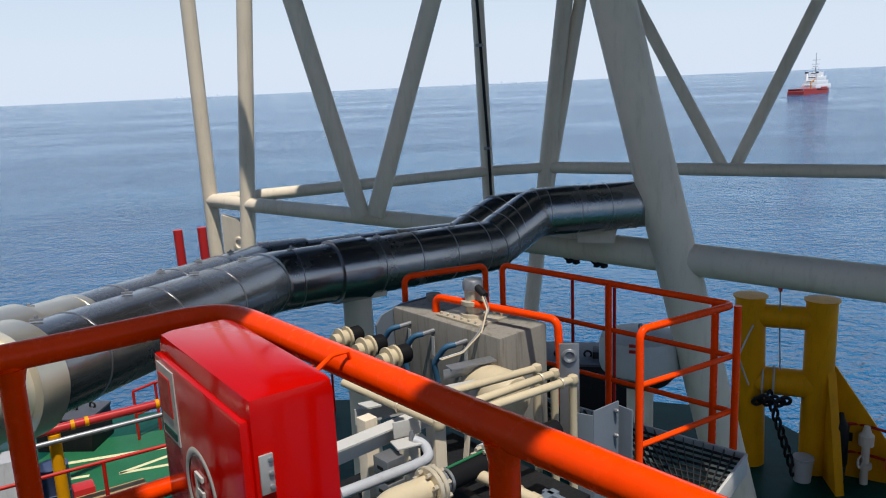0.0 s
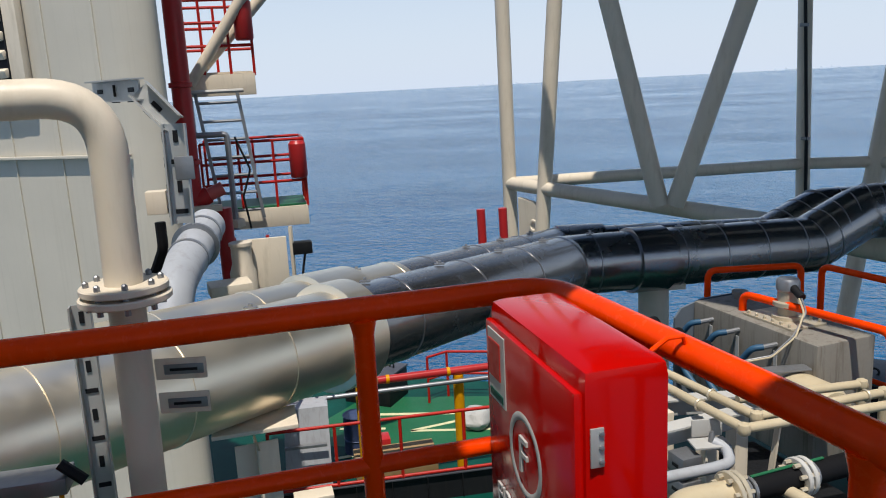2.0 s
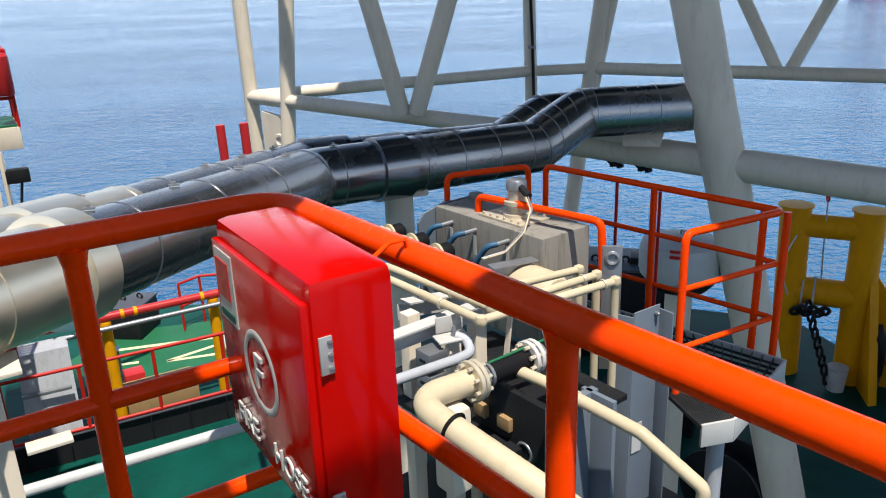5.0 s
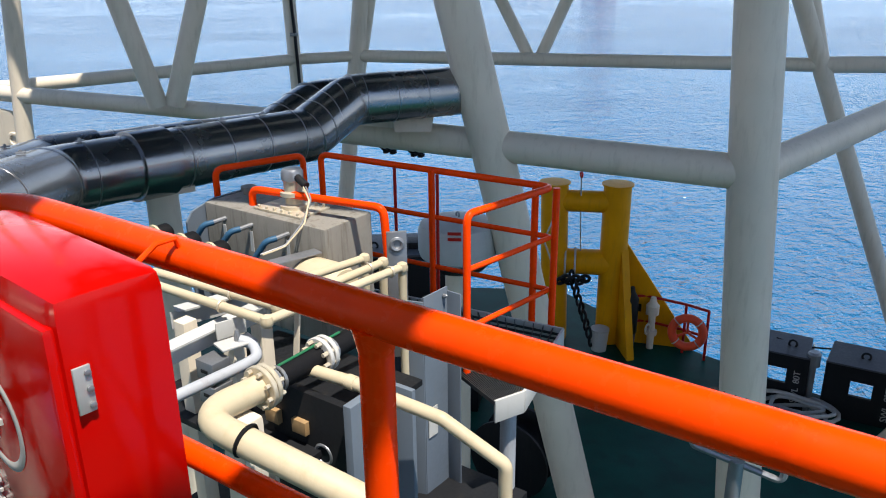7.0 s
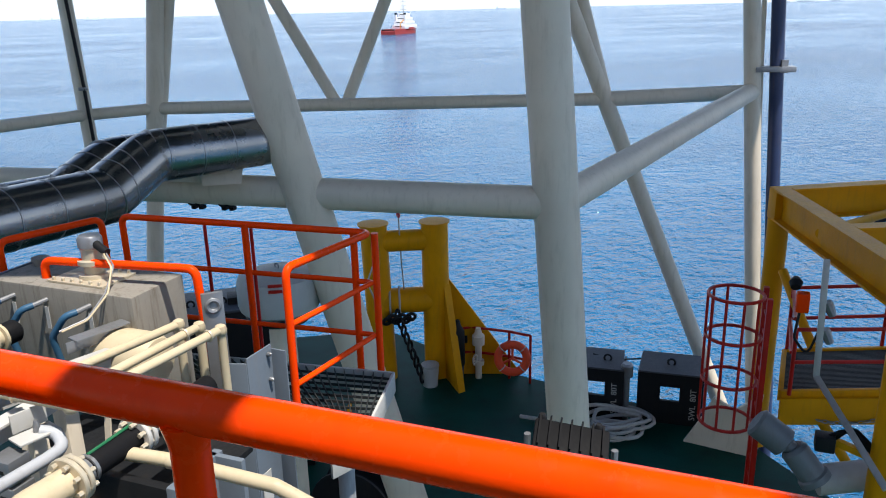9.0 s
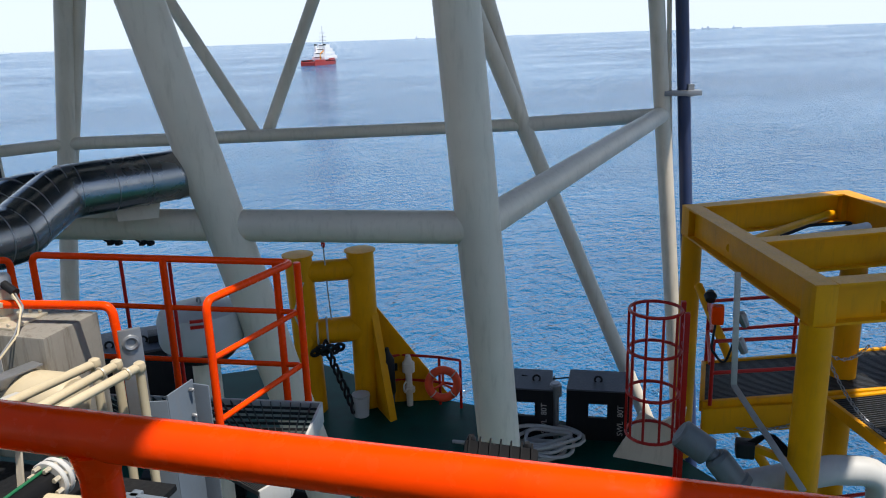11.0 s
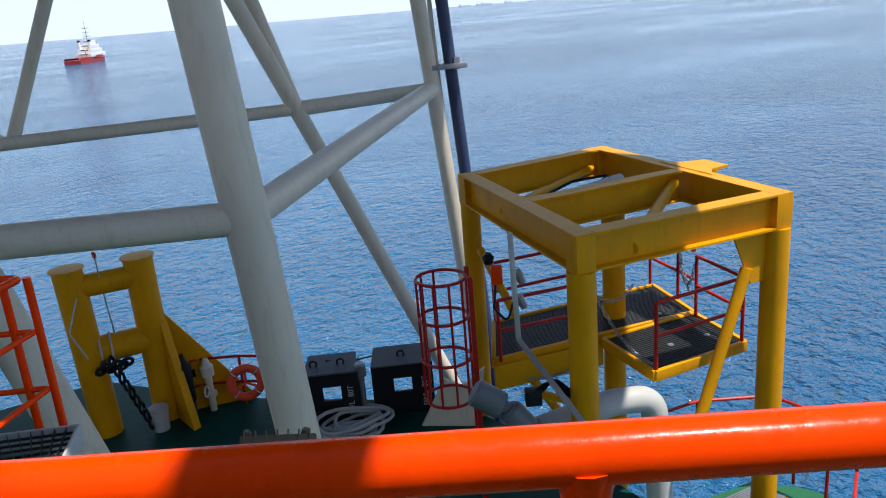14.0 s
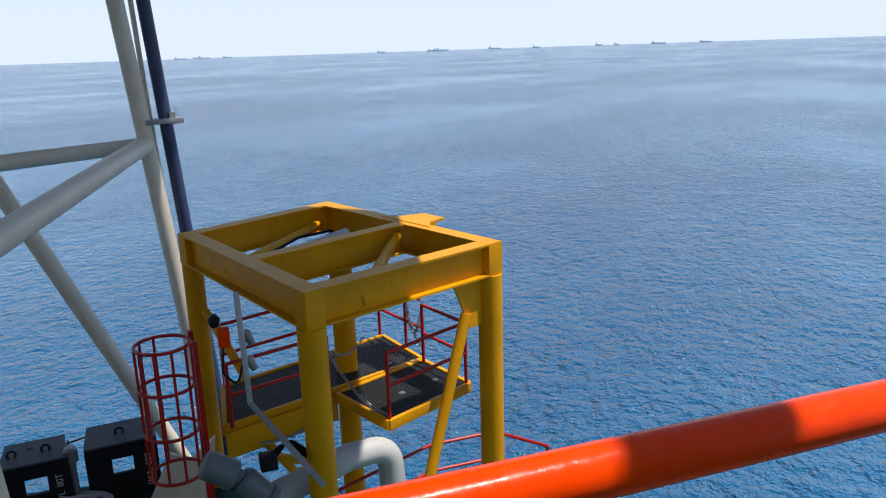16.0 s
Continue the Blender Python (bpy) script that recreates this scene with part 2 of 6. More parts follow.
def torus(bm, centre, normal, R, r, seg=28, ring=10, sweep=math.tau):
    normal = V(normal).normalized()
    a, b = frame_of(normal)
    closed = sweep > math.tau - 1e-6
    n = seg if closed else seg + 1
    rings = []
    for i in range(n):
        t = sweep * i / seg
        d = a * math.cos(t) + b * math.sin(t)
        rings.append([bm.verts.new(V(centre) + d * (R + r * math.cos(k * math.tau / ring)) + normal * r * math.sin(k * math.tau / ring)) for k in range(ring)])
    for i in range(n if closed else n - 1):
        u, w = rings[i], rings[(i + 1) % n]
        for k in range(ring):
            bm.faces.new((u[k], w[k], w[(k + 1) % ring], u[(k + 1) % ring]))
    return bm


def letters(text, size, origin, right, up, mat, parent, depth=0.003):
    """Raised writing with its lower left corner at origin, one mesh a word."""
    cu = bpy.data.curves.new("writing", "FONT")
    cu.body, cu.size, cu.extrude = text, size, depth
    tmp = bpy.data.objects.new("writing", cu)
    scene.collection.objects.link(tmp)
    dg = bpy.context.evaluated_depsgraph_get()
    me = bpy.data.meshes.new_from_object(tmp.evaluated_get(dg))
    bpy.data.objects.remove(tmp)
    right, up = V(right).normalized(), V(up).normalized()
    out = right.cross(up)
    m = Matrix((right, up, out)).transposed().to_4x4()
    m.translation = V(origin)
    bm = bmesh.new()
    bm.from_mesh(me)
    bm.transform(m)
    return part("lettering", bm, mat, parent)


def flat(v, z):
    return V((v[0], v[1], z))


# ---------------------------------------------------------------- plan
SEA_Z, DECK_Z = -14.0, -5.75
E1 = V((0.670, -0.742, 0.0)).normalized()     # along the near handrail, inboard to outboard
E2 = V((0.804, 0.595, 0.0)).normalized()      # across it, away from the viewer
K = V((-0.65, 2.18, 1.10))                    # corner of the near handrail

bm = bmesh.new()
bmesh.ops.create_circle(bm, cap_ends=True, radius=4900, segments=96)
bm.transform(Matrix.Translation((0, 0, SEA_Z)))
solo("water", bm, M_SEA, (0, 0, SEA_Z), "open blue sea with small wind ripples", "sea", kind="structure")

# lower deck
DECK = [(-12.5, 6.0), (-13.0, 14.5), (-9.5, 17.4), (-4.0, 18.0), (3.0, 17.6), (6.6, 16.4), (7.5, 13.8), (8.2, 12.5), (9.5, 10.4), (10.1, 8.6), (9.9, 6.5), (9.3, 4.3), (8.8, 2.5), (8.6, -4.0), (-12.5, -4.0)]
bm = prism(bmesh.new(), [(x, y, DECK_Z - 0.35) for x, y in DECK], (0, 0, 0.35))
solo("ground", bm, M_GREEN, (0, 0, DECK_Z), "glossy dark green painted steel weather deck", "deck", kind="structure")
bm = prism(bmesh.new(), [(x * 0.995, y * 0.995, DECK_Z - 8.4) for x, y in DECK], (0, 0, 8.04))
solo("hull_side", bm, M_BLACK, (0, 0, DECK_Z - 8), "black painted steel hull side below the deck", "hull", kind="structure")

# upper platform the viewer stands on, house front behind and helicopter deck above
inner = [K + E2 * 0.06, K + E1 * 5.0 + E2 * 0.06, K + E1 * 5.0 - E2 * 3.4, K - E2 * 3.4]
bm = prism(bmesh.new(), [flat(p, -0.12) for p in inner], (0, 0, 0.12))
solo("floor", bm, M_GREEN, (0, 0, 0), "green painted steel platform floor", "floor", kind="structure")
# unseen house front, also keeps light from behind off near faces
bm = prism(bmesh.new(), [flat(K - E2 * 3.4 - E1 * 0.5, DECK_Z), flat(K - E2 * 3.4 + E1 * 6, DECK_Z), flat(K - E2 * 3.6 + E1 * 6, DECK_Z), flat(K - E2 * 3.6 - E1 * 0.5, DECK_Z)], (0, 0, 10.5))
solo("wall_south", bm, M_WALL, (0, 0, DECK_Z), "unseen pale painted steel house front closing the rear of the platform", "wall", kind="structure")
# unseen deep beams added over the platform, spaced to shade stretches of handrail
for e, wide, tip in ((1.24, 0.22, -0.45), (1.555, 0.40, -0.88), (2.30, 0.20, 0.0), (3.27, 0.10, 0.0), (4.15, 0.15, 0.0)):
    bm = bmesh.new()
    beam_between(bm, flat(K + E1 * e - E2 * 3.39, 4.55), flat(K + E1 * e + E2 * tip, 4.55), wide, 0.35)
    solo("shade_beam", bm, M_WALL, flat(K + E1 * e, 4.5), "unseen pale beam added overhead to shade the handrail", "beam", kind="structure")

# ---------------------------------------------------------------- near handrail
RAIL_R = 0.036


def near_handrail():
    rail = thing("handrail", flat(K, 0), "glossy orange tubular steel handrail round the upper platform", "handrail")
    left, right = K - E2 * 2.7, K + E1 * 4.6
    for z in (1.10, 0.63, 0.22):
        bm = pipe([flat(left, z), flat(K, z + 0.005), flat(right, z - 0.041)], RAIL_R if z > 1 else 0.027, 20, 0.16 if z > 1 else 0.05)
        part("top_rail" if z > 1 else "middle_rail", bm, M_ORANGE, rail)
    for p in [K - E2 * 0.56, K - E2 * 1.58, K - E2 * 2.56, K + E1 * 1.11, K + E1 * 2.37, K + E1 * 3.9]:
        bm = pipe([flat(p, 0.0), flat(p, 1.085)], 0.030, 16)
        lathe(bm, flat(p, 1.03), UP, [(0.030, 0), (0.034, 0.02), (0.040, 0.045)], 16)
        part("post", bm, M_ORANGE, rail)
    # toe plate
    part("toe_plate", prism(bmesh.new(), [flat(K, 0), flat(right, 0), flat(right, 0.1), flat(K, 0.1)], E2 * 0.008), M_ORANGE, rail)
    return rail


near_handrail()


def fire_cabinet():
    c = [V((-0.755, 1.915, 0)), V((-0.595, 1.98, 0)), V((-0.255, 1.56, 0)), V((-0.40, 1.435, 0))]
    u = (c[3] - c[0]).normalized()
    w = V((-u.y, u.x, 0))
    length, depth, z0, z1 = 0.60, 0.20, 0.53, 1.14
    base = c[0] + UP * z0
    cab = thing("fire_hose_cabinet", base, "glossy red moulded fire hose cabinet hung on the handrail", "fire cabinet")
    mid = c[0] + u * length / 2 + w * depth / 2
    part("case", cuboid(mid + UP * (z0 + z1) / 2, (length, depth, z1 - z0), u, w, 0.036), M_BOX, cab)
    f = c[0] + u * length / 2
    # door, slightly proud, with a rounded edge
    part("door", cuboid(f - w * 0.001 + UP * (z0 + z1 - 0.03) / 2, (length - 0.03, 0.026, z1 - z0 - 0.07), u, w, 0.012), M_BOX, cab, "red cabinet door with reflections and scuffs")
    for z in (z1 - 0.165, z0 + 0.07):
        h = part("hinge", cuboid(c[0] + u * (length + 0.003) + w * 0.028 + UP * z, (0.006, 0.030, 0.085), u, w, 0.002), M_TRAY, cab, "small galvanised hinge")
        bm = bmesh.new()
        for dz in (-0.03, 0.0, 0.03):
            lathe(bm, c[0] + u * (length + 0.006) + w * 0.036 + UP * (z + dz), u, [(0.006, 0), (0.006, 0.004), (0.002, 0.005)], 8)
        part("screw", bm, M_STEEL, h)
    face = c[0] - w * 0.0155
    # instruction plate with a plain pictogram
    p = part("instruction_plate", cuboid(face + u * 0.11 + UP * (z1 - 0.16), (0.125, 0.003, 0.19), u, w, 0.0), M_WHITE, cab, "faded white instruction plate")
    part("pictogram", cuboid(face - w * 0.003 + u * 0.10 + UP * (z1 - 0.14), (0.085, 0.003, 0.10), u, w, 0.0), M_RED, p)
    part("text_bar", cuboid(face - w * 0.003 + u * 0.11 + UP * (z1 - 0.235), (0.095, 0.003, 0.018), u, w, 0.0), M_GREEN, p)
    # letter F in a ring
    ringc = face + u * 0.30 + UP * (z0 + 0.29)
    bm = bmesh.new()
    torus(bm, ringc, -w, 0.098, 0.0105, 36, 6)
    for v in bm.verts:
        k = (v.co - ringc).dot(w)
        v.co -= w * k * 0.75
    part("emblem_ring", bm, M_WHITE, cab, "white painted ring")
    letters("F", 0.135, ringc - u * 0.038 - UP * 0.047 - w * 0.002, u, UP, M_WHITE, cab)
    letters("FIRE", 0.080, face + u * 0.09 + UP * (z0 + 0.07) - w * 0.002, u, UP, M_WHITE, cab)
    letters("HOSE", 0.080, face + u * 0.34 + UP * (z0 + 0.07) - w * 0.002, u, UP, M_WHITE, cab)
    # hanger bracket at the rail
    k = c[2] - u * 0.08
    part("hanger", tube(bmesh.new(), [flat(k + w * 0.01, 1.12), flat(k + w * 0.05, 1.145), flat(k + w * 0.09, 1.145), flat(k + w * 0.11, 1.08)], 0.006, 8), M_ORANGE, cab)
    return cab


fire_cabinet()

# ---------------------------------------------------------------- helicopter deck structure
def lerp(a, b, t):
    return V(a) * (1 - t) + V(b) * t


def extend(a, b, z):
    """The point at height z on the line from a through b."""
    a, b = V(a), V(b)
    return a + (b - a) * (z - a.z) / (b.z - a.z)


TOP_Z = 6.4
hull_frame = thing("helideck_support_frame", (2.3, 8.05, DECK_Z), "cream painted tubular steel frame carrying the helicopter deck", "support frame")


def member(name, a, b, r, seg=24):
    part(name, pipe([a, b], r, seg), M_CREAM, hull_frame)


def leg(p, q, r, low, high=TOP_Z):
    member("leg", extend(p, q, low), extend(p, q, high), r)


NODE = {
    "l1": V((-4.20, 13.44, -0.09)), "l2": V((-3.40, 12.83, -0.10)), "vb": V((-1.22, 11.16, -0.10)),
    "m3": V((0.77, 16.64, -0.15)), "m4": V((2.06, 16.88, -0.15)), "vr": V((5.54, 15.62, -0.17)),
    "A": V((2.53, 8.85, -0.37)), "B": V((4.73, 6.93, -0.385)), "C": V((12.80, 11.60, -0.13)), "X": V((9.90, 12.60, -0.15)),
}
leg(V((1.91, 9.0, 2.36)), V((3.12, 8.5, -2.89)), 0.245, DECK_Z)
leg(V((4.60, 7.05, 2.08)), V((4.90, 6.83, -2.99)), 0.245, DECK_Z)
leg(V((12.56, 11.65, 2.42)), V((13.37, 11.45, -5.34)), 0.165, -9.0)
leg(NODE["X"], V((12.38, 11.6, -6.45)), 0.16, -7.2)
leg(NODE["X"], V((9.46, 13.2, 2.38)), 0.16, -0.15)
leg(NODE["l1"], V((-4.23, 13.44, 3.26)), 0.125, -2.5)
leg(NODE["l2"], V((-3.14, 12.83, 3.15)), 0.125, -2.5)
leg(NODE["m3"], V((0.68, 16.64, 3.36)), 0.13, -2.2)
leg(NODE["m4"], V((2.49, 16.85, 3.30)), 0.17, DECK_Z)
leg(V((2.18, 16.95, -0.15)), V((2.81, 16.85, 3.29)), 0.13, -1.9)
for foot, way, head, r in (("vb", -0.1, V((-2.06, 11.10, 2.93)), 0.13), ("vb", 0.1, V((-0.16, 11.20, 2.85)), 0.13), ("vr", -0.12, V((4.02, 16.1, 2.64)), 0.12), ("vr", 0.12, V((6.76, 15.1, 2.60)), 0.12)):
    base = NODE[foot] + V((way, 0, 0))
    member("brace", base, extend(base, head, TOP_Z), r)
# level members
member("beam_tube", V((0.45, 10.55, -0.32)), NODE["B"], 0.182)
member("beam_tube", NODE["B"], NODE["C"], 0.178)
member("beam_tube", NODE["m4"], NODE["X"], 0.125)
member("beam_tube", NODE["X"], NODE["C"], 0.15)
member("beam_tube", NODE["m3"], NODE["m4"], 0.11)
member("beam_tube", NODE["l1"], NODE["m3"], 0.11)
member("beam_tube", NODE["l1"], NODE["l2"], 0.12)
member("beam_tube", NODE["l2"], V((0.45, 10.5, -0.25)), 0.12)

# lifting lug on the left leg, clamps on the pipe rest
lug = V((-3.70, 13.0, -0.72))
bm = prism(bmesh.new(), [lug + V((-0.25, 0.1, 0.42)), lug + V((0.1, -0.1, 0.36)), lug + V((0.28, -0.2, 0.0)), lug + V((0.2, -0.16, -0.35)), lug + V((-0.25, 0.1, -0.5))], V((0.04, 0.07, 0)))
torus(bm, lug + V((0.08, -0.08, -0.05)), V((0.5, 0.86, 0)), 0.09, 0.035, 16, 6)
part("lifting_lug", bm, M_CREAM, hull_frame, "drilled lifting lug plate")
ab = (NODE["B"] - NODE["A"]).normalized()
for s in (-1.35, -0.95):
    bm = bmesh.new()
    for d in (-0.05, 0.05):
        torus(bm, NODE["A"] + ab * (s + d), ab, 0.19, 0.014, 24, 6)
        block(bm, NODE["A"] + ab * (s + d) - UP * 0.215, (0.05, 0.09, 0.04), ab)
    part("clamp", bm, M_RUBBER, hull_frame, "dark U-bolt clamp with rubber lining")

bm = prism(bmesh.new(), [(-1.2, 4.6, TOP_Z), (-2.6, 9, TOP_Z), (-1, 16, TOP_Z), (4, 19, TOP_Z), (11, 17, TOP_Z), (14, 12, TOP_Z), (13.5, 3.2, TOP_Z), (9.5, 0.8, TOP_Z), (4, 1.6, TOP_Z), (1.2, 3.3, TOP_Z)], (0, 0, 0.4))
solo("ceiling", bm, M_BLACK, (0, 0, TOP_Z), "dark underside of the helicopter deck overhead", "helideck", kind="structure")

# dark blue riser beside the outer leg
riser = thing("riser_pipe", (13.15, 11.35, -9), "dark blue vertical riser pipe beside a cream leg", "pipe")
part("pipe", pipe([(13.80, 11.08, -9), (12.85, 11.58, TOP_Z)], 0.135, 20), M_BLUEPIPE, riser)
part("guide", pipe([(13.66, 11.48, -9), (13.03, 11.62, 0.6), (12.78, 11.70, TOP_Z)], 0.05, 8), M_CREAM, riser)
for z in (0.32,):
    c = V((13.12, 11.36, z))
    part("bracket", block(cuboid(c, (0.75, 0.42, 0.10), (0.78, -0.62, 0)), c + V((0.1, -0.16, 0.05)), (0.12, 0.1, 0.25), (0.78, -0.62, 0)), M_STEEL, riser, "bolted steel guide bracket")

# slim cable pipe on the far leg
sp = thing("cable_pipe", (0.80, 16.5, -2), "thin black cable pipe clipped to a leg", "cable")
part("pipe", pipe([(0.86, 16.45, -2.0), (0.80, 16.46, 0.4), (0.52, 16.47, 6.3)], 0.032, 8), M_BLACK, sp)
for z in (0.35, 2.45):
    x = 0.80 - (z - 0.4) * 0.0475
    part("clip", cuboid((x - 0.02, 16.46, z), (0.16, 0.06, 0.06)), M_STEEL, sp)

# ---------------------------------------------------------------- clad pipes
def clad_run(name, label, runs, bands, hooks):
    """runs: lists of (points, radius, material, bend); bands: (centre, way, radius, width, material)."""
    p = thing(name, runs[0][0][0], label, "pipe", "clad exhaust pipes")
    for pts, r, mat, bend, nm in runs:
        part(nm, pipe(pts, r, 36, bend, steps=7), mat, p)
    for c, d, r, wdt, mat, nm in bands:
        d = V(d).normalized()
        bm = lathe(bmesh.new(), V(c) - d * wdt / 2, d, [(r - 0.012, 0), (r, 0.004), (r, wdt - 0.004), (r - 0.012, wdt)], 36)
        part(nm, bm, mat, p)
    for c in hooks:
        c = V(c)
        bm = cuboid(c, (0.07, 0.025, 0.014), (1, 0.5, 0))
        block(bm, c + V((0, 0, 0.012)), (0.02, 0.02, 0.02), (1, 0.5, 0))
        part("latch", bm, M_STEEL, p, "small toggle latch")
    return p


def seams(a, b, r, step, mat, start=0.2):
    a, b = V(a), V(b)
    d = b - a
    out, s = [], start
    while s < d.length:
        out.append((a + d.normalized() * s, d, r + 0.005, 0.016, M_SEAM if mat is M_SHADECLAD else mat, "seam"))
        s += step
    return out


PR = 0.272
A0, A1, A2, A3, A4 = V((-2.95, 1.25, 0.51)), V((-1.66, 6.70, 0.06)), V((0.40, 8.20, 0.0)), V((0.92, 8.70, 0.255)), V((2.20, 9.0, 0.255))
AM = A0.lerp(A1, 0.47)
dirs = (A1 - A0).normalized()
bands = seams(A0, AM, PR + 0.004, 0.62, M_SILVER) + seams(AM, A1, PR, 0.8, M_SHADECLAD, 0.5)
bands += seams(A1, A2, PR, 0.42, M_SHADECLAD, 0.25) + seams(A3, A4, PR, 0.36, M_SHADECLAD, 0.12)
bands.append((AM, dirs, PR + 0.05, 0.20, M_SILVER, "collar"))
d12 = (A2 - A1).normalized()
bands.append((A1 + d12 * 0.80, d12, PR + 0.03, 0.34, M_SHADECLAD, "collar"))
bands.append((A1 - dirs * 0.1, dirs, PR + 0.008, 0.05, M_SHADECLAD, "seam"))
d23 = (A3 - A2).normalized()
for k in range(5):
    bands.append((A2.lerp(A3, k / 4), d12.lerp(d23, 0.6) if k < 2 else d23.lerp((A4 - A3).normalized(), k / 4), PR + 0.006, 0.016, M_SEAM, "seam"))
hooks = [A0.lerp(A1, k) + UP * (PR + 0.012) for k in (0.22, 0.36, 0.52, 0.66, 0.8, 0.93)] + [A1.lerp(A2, k) + UP * (PR + 0.01) for k in (0.1, 0.3, 0.45, 0.62, 0.8)]
clad_run("exhaust_pipe", "large clad steel pipe with riveted seams, its shaded stretch coloured dark",
         [([A0, AM], PR + 0.004, M_SILVER, 0, "bright_section"), ([AM, A1, A2, A3, A4], PR, M_SHADECLAD, 0.42, "shaded_section")], bands, hooks)

B0, B1, B2, B3, B4 = V((-3.36, 2.31, 0.356)), V((-2.05, 8.04, -0.13)), V((0.06, 9.1, -0.165)), V((0.58, 9.58, 0.09)), V((1.92, 9.88, 0.11))
BM = B0.lerp(B1, 0.52)
dB = (B1 - B0).normalized()
bands = seams(B0, BM, PR + 0.01, 0.7, M_SILVER) + seams(BM, B1, PR, 0.8, M_SHADECLAD, 0.4) + seams(B1, B2, PR, 0.45, M_SHADECLAD) + seams(B3, B4, PR, 0.36, M_SHADECLAD)
bands.append((B0.lerp(B1, 0.39), dB, PR + 0.05, 0.45, M_SILVER, "collar"))
bands.append((B1 + (B2 - B1).normalized() * 0.25, B2 - B1, PR + 0.03, 0.5, M_SHADECLAD, "collar"))
for k in range(4):
    bands.append((B2.lerp(B3, k / 3), (B3 - B2), PR + 0.006, 0.016, M_SEAM, "seam"))
clad_run("exhaust_pipe", "large clad steel pipe behind its twin, its shaded stretch coloured dark",
         [([B0, BM], PR + 0.01, M_SILVER, 0, "bright_section"), ([BM, B1, B2, B3, B4], PR, M_SHADECLAD, 0.5, "shaded_section")], bands,
         [B0.lerp(B1, k) + UP * (PR + 0.01) for k in (0.45, 0.7, 0.8, 0.9)])

# saddle under the pipe ends, struts under the middle
sd = thing("pipe_saddle", (1.6, 8.5, 0.0), "cream welded plate saddle on the tube", "pipe support")
part("plate", prism(bmesh.new(), [(1.45, 8.95, -0.17), (1.85, 8.85, -0.17), (1.95, 9.05, 0.06), (1.45, 9.1, 0.06)], V((0.03, 0.25, 0))), M_CREAM, sd)
part("foot", cuboid((1.5, 9.45, -0.12), (0.9, 0.4, 0.12), ab), M_CREAM, sd)
st = thing("pipe_strut", (-0.9, 7.2, DECK_Z), "pale tapered strut below the clad pipes", "pipe support")
part("column", pipe([(-0.95, 7.3, DECK_Z), (-0.95, 7.3, -0.2)], 0.17, 20, r2=0.14), M_CREAM, st)
part("head", cuboid((-0.9, 7.3, -0.2), (0.4, 0.3, 0.10), (0.9, 0.43, 0)), M_CREAM, st)
st = thing("pipe_strut", (-2.44, 3.08, DECK_Z), "cream painted H-section pipe support with a top plate", "pipe support")
part("column", block(cuboid((-2.44, 3.08, -2.9), (0.012, 0.22, 5.7), E1), (-2.44, 3.08, -2.9), (0.20, 0.012, 5.7), E1), M_CREAM, st)
part("top_plate", cuboid((-2.42, 3.06, 0.075), (0.42, 0.26, 0.022), E2), M_CREAM, st)
part("cleat", cuboid((-2.15, 3.12, -0.32), (0.20, 0.10, 0.02), E2), M_CREAM, st)

# ---------------------------------------------------------------- left side: standpipe, tray, casing, towers
sp = thing("vent_pipe", (-1.75, 1.66, 0.0), "cream painted vertical vent pipe with a bolted flange", "pipe")
part("lower_pipe", pipe([(-1.80, 1.68, 0.0), (-1.76, 1.665, 1.16)], 0.052, 28), M_CREAM, sp)
part("upper_pipe", pipe([(-1.755, 1.66, 1.18), (-1.735, 1.655, 1.72), (-2.5, 1.0, 1.72)], 0.053, 28, 0.16, steps=10), M_CREAM, sp)
for z, r in ((1.145, 0.128), (1.175, 0.122)):
    part("flange", lathe(bmesh.new(), (-1.757, 1.662, z), UP, [(r - 0.005, 0), (r, 0.004), (r, 0.018), (r - 0.005, 0.022)], 32), M_CREAM, sp)
for k in range(8):
    a = k * math.tau / 8
    part("bolt", lathe(bmesh.new(), (-1.757 + 0.1 * math.cos(a), 1.662 + 0.1 * math.sin(a), 1.125), UP, [(0.009, 0), (0.009, 0.085), (0.004, 0.09)], 6), M_STEEL, sp)
side = V((0.92, 0.39, 0))
for z in (0.93, 0.825):
    br = part("tag_bracket", cuboid(V((-1.765, 1.665, z)) + side * 0.135, (0.15, 0.006, 0.065), side), M_CREAM, sp)
    part("nameplate", cuboid(V((-1.765, 1.665, z)) + side * 0.145 + V((0.39, -0.92, 0)) * 0.006, (0.115, 0.004, 0.030), side, bevel=0.001), M_STEEL, br, "engraved metal nameplate")
    part("text_bar", cuboid(V((-1.765, 1.665, z)) + side * 0.145 + V((0.39, -0.92, 0)) * 0.009, (0.08, 0.003, 0.008), side, bevel=0.0), M_BLACK, br)
cl = thing("carabiner", (-1.66, 1.69, 1.04), "small yellow snap hook on the vent pipe", "hook")
part("hook", torus(torus(bmesh.new(), (-1.655, 1.69, 1.035), (0.4, -0.9, 0.1), 0.016, 0.004, 16, 6), (-1.635, 1.70, 1.02), (0.4, -0.9, 0.1), 0.012, 0.004, 16, 6), M_YELLOW, cl)


